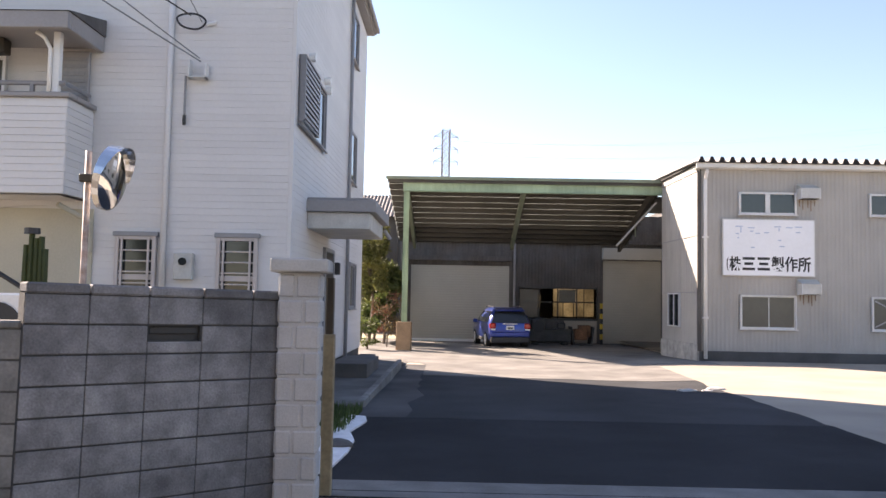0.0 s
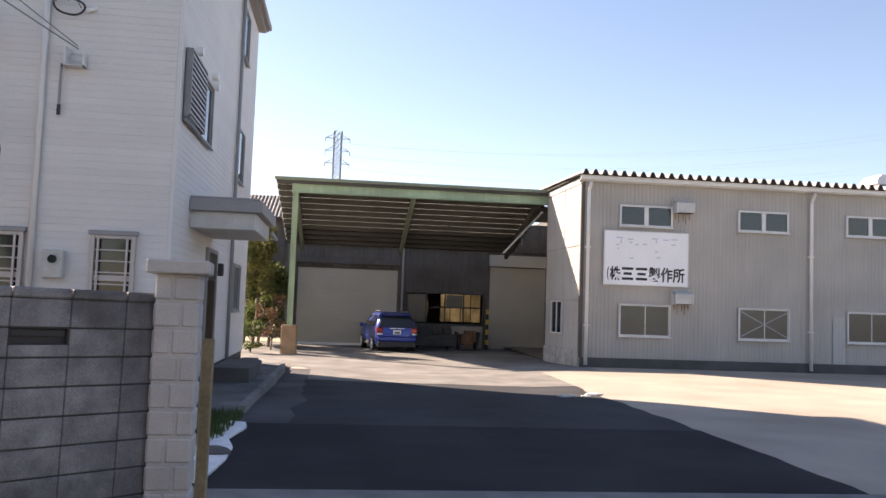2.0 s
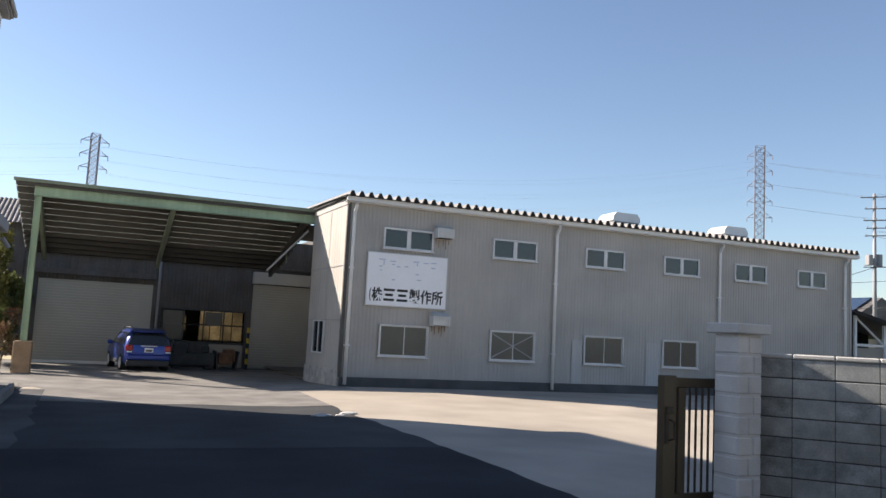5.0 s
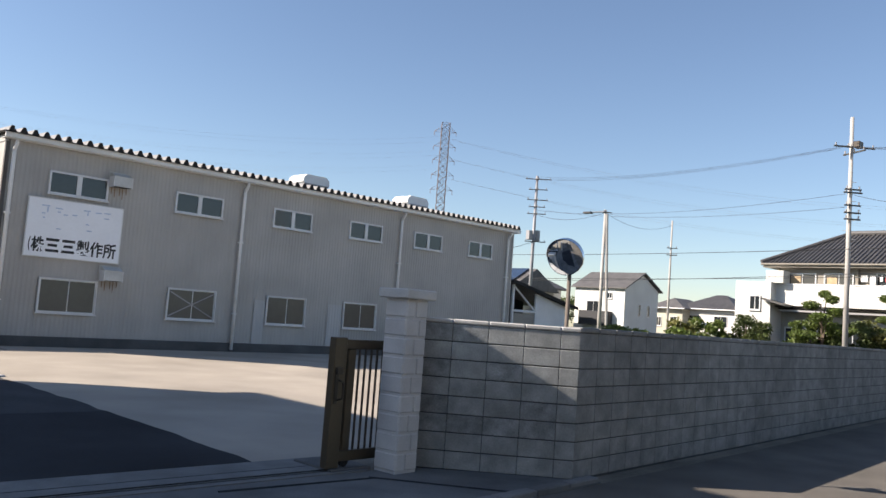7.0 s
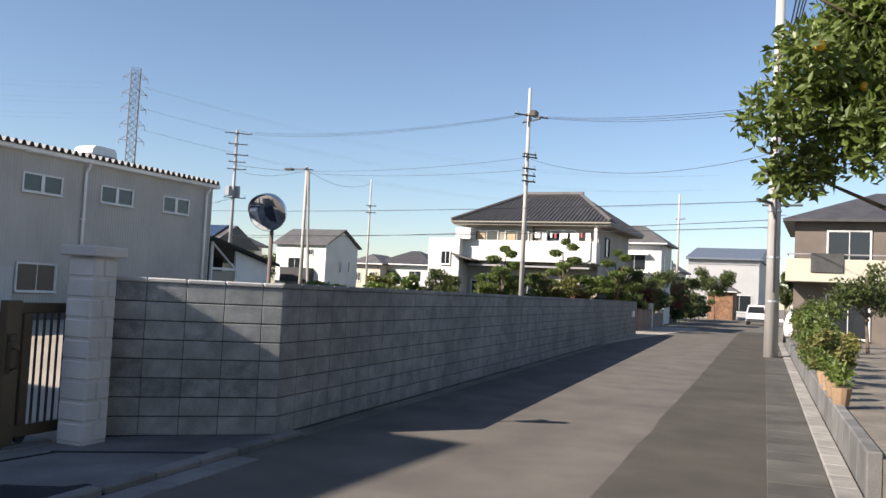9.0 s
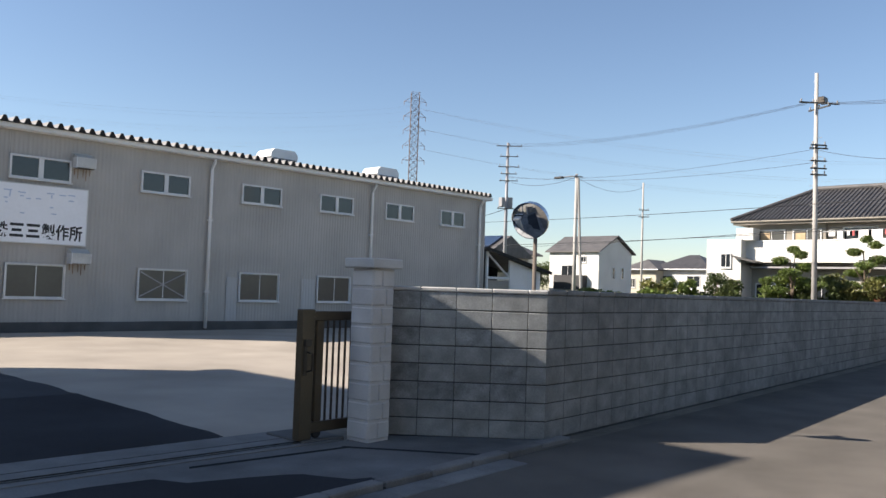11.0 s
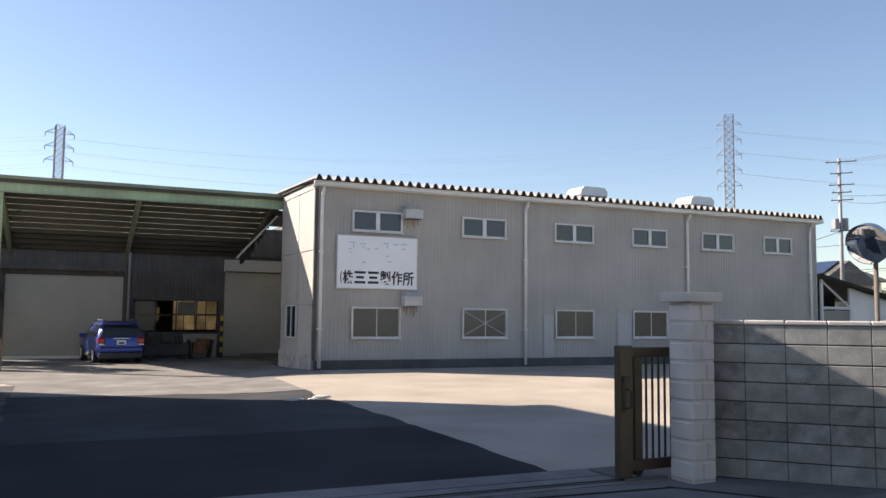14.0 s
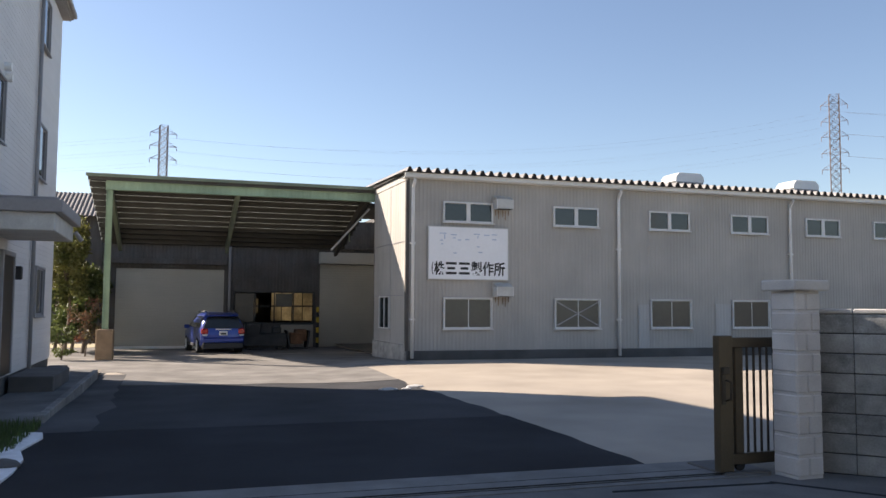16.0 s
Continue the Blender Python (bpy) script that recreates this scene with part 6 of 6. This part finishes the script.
cl = [((-0.9, 1.75, 3.45), (0.38, 0.38, 0.36)), ((-0.75, 1.45, 4.0), (0.5, 0.45, 0.4)), ((-0.2, 0.95, 4.7), (0.6, 0.5, 0.5)), ((-0.5, 1.55, 2.95), (0.4, 0.4, 0.3)), ((-0.3, 1.2, 3.5), (0.7, 0.6, 0.6)),
      ((0.2, 0.9, 4.2), (0.9, 0.8, 0.8)), ((-0.4, 0.2, 4.4), (0.9, 0.9, 0.7)), ((0.4, -0.4, 4.0), (0.9, 0.9, 0.7)), ((-0.6, 0.7, 3.3), (0.6, 0.6, 0.5)), ((0.0, 0.6, 5.2), (0.5, 0.45, 0.4))]
part("crown", leaves_mesh("crown", cl, 15000, 0.062, "leaf", 5), "leaf", cit)
fm = None
for dx, dy, dz in ((-1.12, 1.38, 4.0), (-0.55, 1.0, 3.75), (-0.9, 0.8, 4.3), (-0.4, 1.3, 3.1), (0.1, 0.6, 4.5)):
    if fm is None:
        bm = bmesh.new()
        bmesh.ops.create_icosphere(bm, subdivisions=2, radius=0.05)
        fm = mesh_of("fruit", bm, "fruit", True)
    part("fruit", fm, "fruit", cit, "yellow fruit", m=pose(dx, dy, dz))

# vehicles down the street
van = thing("van", pose(84, 5.0, 0), "white van parked at the street side", "van")
part("body", prism([(-0.9, 0.35), (0.9, 0.35), (0.9, 1.1), (0.72, 1.9), (-0.72, 1.9), (-0.9, 1.1)], "x", 0, 3.4), "car_white", van)
part("windscreen", prism([(-0.78, 1.15), (0.78, 1.15), (0.66, 1.75), (-0.66, 1.75)], "x", -0.02, 0.02), "glass_dark", van)
part("bumper", boxes((-0.08, 0.1, -0.86, 0.86, 0.3, 0.6), bevel=0.03), "plastic", van)
for s in (-1, 1):
    part("headlight", boxes((-0.04, 0.06, s * 0.7 - 0.12, s * 0.7 + 0.12, 0.75, 0.95), bevel=0.02), "alu", van)
    for x in (0.6, 2.7):
        part("wheel", tube([(x, s * 0.7, 0.3), (x, s * 0.9, 0.3)], 0.3, 16), "rubber", van)
car(pose(48.6, 0.2, 0, 0, 0, 92), "car_white", "white car parked in a front yard")

# ---- poles, pylons and lines ----


def utility_pole(x, y, h, r, arms, label, steps=True, lean=0.0, skin="concrete_pole"):
    t = thing("utility_pole", pose(x, y, 0), label, "utility pole", "utility poles")
    part("pole", tube([(0, 0, -0.2), (lean, 0, h)], r, 12, taper=r * 0.62), skin, t, smooth=True)
    for z, w, ang, ins in arms:
        a = part("crossarm", boxes((-w / 2, w / 2, -0.035, 0.035, -0.035, 0.035), bevel=0.008), "clutter", t, m=pose(0, -r, z, 0, 0, ang))
        for k in range(ins):
            u = -w / 2 + 0.1 + (w - 0.2) * k / max(1, ins - 1)
            part("insulator", tube([(u, 0, 0.05), (u, 0, 0.17)], 0.035, 7), "trim_grey", a)
    if steps:
        step = mesh_of("climbing_step", tube([(0, r * 0.7, 0), (0, r + 0.14, 0)], 0.012, 4), "steel")
        for i in range(12):
            part("climbing_step", step, "steel", t, m=pose(0, 0, h * 0.35 + i * 0.45, 0, 0, 180 * (i % 2)))
    return t


utility_pole(30.9, 0.74, 12.6, 0.24, [(5.2, 1.3, 90, 2), (9.5, 1.8, 90, 3)], "tall round concrete utility pole at the street edge")
band = mesh_of("band", tube([(0, 0, -0.03), (0, 0, 0.03)], 0.235, 12), "steel")
street_pole = [o for o in scene.objects if o.name.startswith("utility_pole")][0]
for z in (1.9, 3.4, 5.0, 7.0):
    part("band", band, "steel", street_pole, m=pose(0, 0, z))
part("riser_cable", tube([(-0.24, -0.05, 2.2), (-0.23, -0.05, 5.0), (-0.2, 0.0, 7.5), (-0.12, 0.0, 11.5)], 0.03, 6), "wire", street_pole)
part("cable_closure", tube([(-0.9, 0.5, 5.3), (-0.2, 0.1, 5.25)], 0.06, 8), "plastic", street_pole)
sp = utility_pole(40.5, 13.2, 12.4, 0.135, [(10.95, 2.0, -40, 4), (10.7, 1.4, 60, 3), (8.95, 0.8, -40, 2), (8.8, 0.9, -40, 2), (8.2, 0.8, -40, 2), (7.85, 0.8, -40, 2), (7.55, 0.8, -40, 2)], "concrete utility pole behind the block wall")
part("transformer_switch", boxes((-0.25, 0.25, -0.45, -0.15, 10.9, 11.2), bevel=0.03), "bronze_dark", sp)
utility_pole(73.8, 10.8, 11.2, 0.13, [(9.0, 1.0, 60, 2)], "concrete utility pole far along the street", steps=False)
pa = utility_pole(54.94, 43.99, 14.3, 0.18, [(14.0, 2.2, -50, 3), (13.1, 1.6, -50, 3), (12.2, 1.8, -50, 3), (11.6, 1.4, -50, 3), (11.0, 1.6, -50, 3), (8.6, 1.8, -50, 2)], "dark utility pole with crossarms and transformer", skin="trim_grey")
part("transformer", tube([(0.45, 0, 8.7), (0.45, 0, 9.6)], 0.26, 12), "trim_grey", pa)
part("transformer_box", boxes((-0.8, -0.35, -0.2, 0.2, 8.7, 9.5), bevel=0.03), "trim_grey", pa)
utility_pole(64.12, 36.16, 11.4, 0.11, [(9.0, 0.9, -50, 2), (8.4, 0.9, -50, 2)], "slender utility pole across the field", steps=False)
lp = utility_pole(48.2, 32.1, 9.9, 0.15, [(9.7, 0.6, -50, 1)], "street lamp post with short arm", steps=False)
part("second_pole", tube([(0.35, -0.45, -0.1), (0.05, -0.1, 9.6)], 0.1, 10), "concrete_pole", lp)
part("lamp_arm", tube([(0, 0, 9.75), (-0.55, 0.95, 9.68)], 0.05, 6), "steel", lp)
part("lamp_head", boxes((-0.75, -0.4, 0.75, 1.4, 9.58, 9.72), bevel=0.03), "plastic", lp)


def pylon(x, y, h, w, label, turn=0, arms=(0.93, 0.83, 0.73), reach=3.0):
    t = thing("power_pylon", pose(x, y, 0, 0, 0, turn), label, "pylon", "power pylons")
    bm = bmesh.new()

    def half(z):
        f = z / h
        return w * (0.5 + 1.6 * max(0, 0.55 - f) ** 1.4)

    levels = [h * i / 30 for i in range(31)]
    th = max(w * 0.03, 0.06)
    for sx_, sy_ in ((-1, -1), (1, -1), (1, 1), (-1, 1)):
        tube([(sx_ * half(z), sy_ * half(z), z) for z in levels], th, 4, bm)
    for a, b in zip(levels, levels[1:]):
        p, q = half(a), half(b)
        for (u, v), (s_, t_) in (((-1, -1), (1, -1)), ((1, -1), (1, 1)), ((1, 1), (-1, 1)), ((-1, 1), (-1, -1))):
            tube([(u * p, v * p, a), (s_ * q, t_ * q, b)], th * 0.85, 3, bm)
            tube([(s_ * p, t_ * p, a), (u * q, v * q, b)], th * 0.85, 3, bm)
            tube([(u * q, v * q, b), (s_ * q, t_ * q, b)], th * 0.6, 3, bm)
    part("lattice_mast", bm, "pylon", t)
    for f in arms:
        for s_ in (-1, 1):
            bm = bmesh.new()
            z = h * f
            for v in (-1, 1):
                tube([(s_ * half(z), v * half(z), z), (s_ * reach, 0, z)], th * 0.7, 3, bm)
                tube([(s_ * half(z + 1), v * half(z + 1), z + w * 0.6), (s_ * reach, 0, z)], th * 0.6, 3, bm)
            tube([(s_ * reach, 0, z), (s_ * reach, 0, z - w * 0.5)], th, 4, bm)
            part("cross_arm", bm, "pylon", t)
    return t


pylon(-2.15, 160, 35.2, 1.45, "lattice power pylon far beyond the workshop", 10, (0.96, 0.89, 0.82), 2.4)
pylon(154.7, 160, 54.6, 2.25, "tall lattice power pylon far beyond the factory", -40, (0.955, 0.88, 0.81, 0.735, 0.66), 3.0)


def line(a, b, sag, r=0.02, mat="wire", n=14, label="thin black overhead power line"):
    a, b = Vector(a), Vector(b)
    pts = [a + (b - a) * (i / n) - Vector((0, 0, sag * 4 * (i / n) * (1 - i / n))) for i in range(n + 1)]
    solid("power_line", tube(pts, r, 4, caps=False), mat, label, "power line", "overhead lines")


P_D, P_S, P_A, P_C, P_E = Vector((40.5, 13.2, 0)), Vector((30.9, 0.74, 0)), Vector((54.94, 43.99, 0)), Vector((64.12, 36.16, 0)), Vector((73.8, 10.8, 0))
up = lambda p, z, dx=0.0, dy=0.0: p + Vector((dx, dy, z))
for k in (-0.8, 0.0, 0.8):
    line(up(P_D, 11.05, k * 0.5, k * 0.8), up(P_A, 14.1, k * 0.5, k * 0.7), 0.6, 0.007)
    line(up(P_D, 10.95, k * 0.5, -k * 0.5), up(P_S, 8.55 - 0.12 * k, -0.2), 0.3, 0.008)
for z, dz in ((8.85, 0.1), (8.2, 0.2)):
    line(up(P_D, z, 0.3), up(P_A, 11.2 + dz), 0.6, 0.008)
line(up(P_D, 8.75), up(P_S, 7.0, -0.2), 0.75, 0.009)
line(up(P_A, 11.0), (48.2, 32.1, 9.7), 0.5, 0.012)
line((48.2, 32.1, 9.7), up(P_C, 11.0), 0.7, 0.012)
line(up(P_A, 8.6), (33.5, 42.0, 5.2), 0.8, 0.018)
for z, q in ((4.45, (38.0, 40.0, 4.3)), (5.35, (40.0, 42.0, 6.0)), (4.7, (60.0, 52.0, 5.6))):
    line(up(P_S, z), q, 0.25, 0.012)
for k in range(4):
    line(up(P_S, 9.6 + 0.3 * k, 0.1, -0.12 * k), (-14.0, -3.4 - 0.25 * k, 9.0 + 0.3 * k), 0.5, 0.02)
for f in (0.96, 0.89, 0.82):
    for s in (-2.4, 2.4):
        line((-2.15 + s, 160, 35.2 * f - 0.8), (-190 + s, 230, 35.2 * f + 4), 5, 0.009, "wire_grey", 18, "thin distant high-voltage line")
        line((-2.15 + s, 160, 35.2 * f - 0.8), (154.7 + s, 160 + s * 0.5, 54.6 * (f - 0.02) - 1), 6, 0.008, "wire_grey", 18, "thin distant high-voltage line")
for f in (0.95, 0.85, 0.75):
    for s in (-3.4, 3.4):
        line((154.7 + s, 160, 54.6 * f - 1.4), (330, 40 + s, 54.6 * f), 8, 0.018, "wire_grey", 18, "thin distant high-voltage line")
line((-3.78, 11.3, 5.86), (-7.2, 2.0, 7.6), 0.25, 0.013, "wire", label="black drop cable to the house")
line((-3.6, 11.3, 5.15), (-9.0, 2.0, 8.2), 0.2, 0.013, "wire_grey", label="thin pale telephone cable")
line((-3.62, 11.3, 5.2), (-7.6, 2.0, 8.3), 0.2, 0.011, "wire_grey", label="thin grey cable to the house")
line((-3.6, 11.3, 5.75), (-3.3, 2.0, 8.2), 0.2, 0.006, "wire", label="thin cable to the house")

# ---- behind the bay: grey shed, shrubs and flowers ----
bs = thing("shed", pose(-9.0, 42.0, 0), "grey shed with ribbed slate roof behind the workshop", "shed")
# dark cladding colour used so that the wall reads as shaded
part("wall", boxes((0.3, 6.2, 0.3, 7, -0.2, 6.0)), "clad_old", bs)
v, f = corrugated([(-0.2, 6.6, 0.0, 4.2)], 0.2, 0.035, 0.0)
part("roof", numbers_mesh("roof", v, f, "tile_grey"), "tile_grey", bs, "ribbed grey roof", m=pose(0, -0.4, 5.9, -68))
tree("garden_tree", -2.95, 30.2, -0.1, 4.5, 1.05, "leaf_yellow", 41, "yellow-green tree beside the canopy", 0.085, 6000, group="garden shrubs")
tree("garden_shrub", -2.5, 31.6, -0.1, 3.2, 1.0, "leaf_dark", 42, "dense dark green garden shrub", 0.09, 5000, group="garden shrubs", crown_from=0.15)
# dark leaf colour stands for the canopy's shade on this low shrub
tree("garden_shrub", -2.7, 27.4, -0.1, 1.1, 0.6, "leaf_dark", 43, "low green shrub at the house corner, darkened as shaded", 0.06, 900, group="garden shrubs", crown_from=0.1, trunk_r=0.03)
tree("garden_shrub", -2.2, 29.3, -0.1, 2.2, 0.7, "leaf_red", 44, "reddish autumn garden shrub", 0.06, 900, group="garden shrubs", crown_from=0.1, trunk_r=0.03)
tree("garden_shrub", -3.2, 34.8, -0.1, 5.2, 1.7, "leaf_dark", 46, "tall dense dark green shrub", 0.11, 7000, group="garden shrubs", crown_from=0.08)
tree("garden_shrub", -3.6, 33.0, -0.1, 4.0, 1.3, "leaf_dark", 45, "dense dark green garden shrub", 0.1, 6000, group="garden shrubs", crown_from=0.1)

# ---- the near side of the street, behind the viewer: unseen, added to darken mirror reflections ----
bh = thing("house", pose(-6.0, -15.0, 0), "unseen grey-walled house added across the street", "house")
part("wall", boxes((0, 15, 0, 8.5, -0.1, 6.0)), "render_grey", bh)
part("roof", hip_roof(-0.5, 15.5, -0.5, 9.0, 6.0, 8.0, 4.0, 11.0, "x"), "tile", bh)
bw = thing("wall_near_side", pose(-20, -3.6, 0), "unseen dark garden wall added across the street", "wall", kind="structure")
part("wall_panel", boxes((0, 27, -0.2, 0, -0.1, 1.5), bevel=0.02), "block_dark", bw, m=pose(0, 0, 0, 0, 0, 3.0))
for i in range(7):
    tree("garden_tree", -14 + i * 4.2, -5.4 + 0.1 * i, 0, 3.8, 1.7, "leaf_dark", 120 + i, "unseen dark garden tree added across the street", 0.13, 1500, group="garden shrubs")
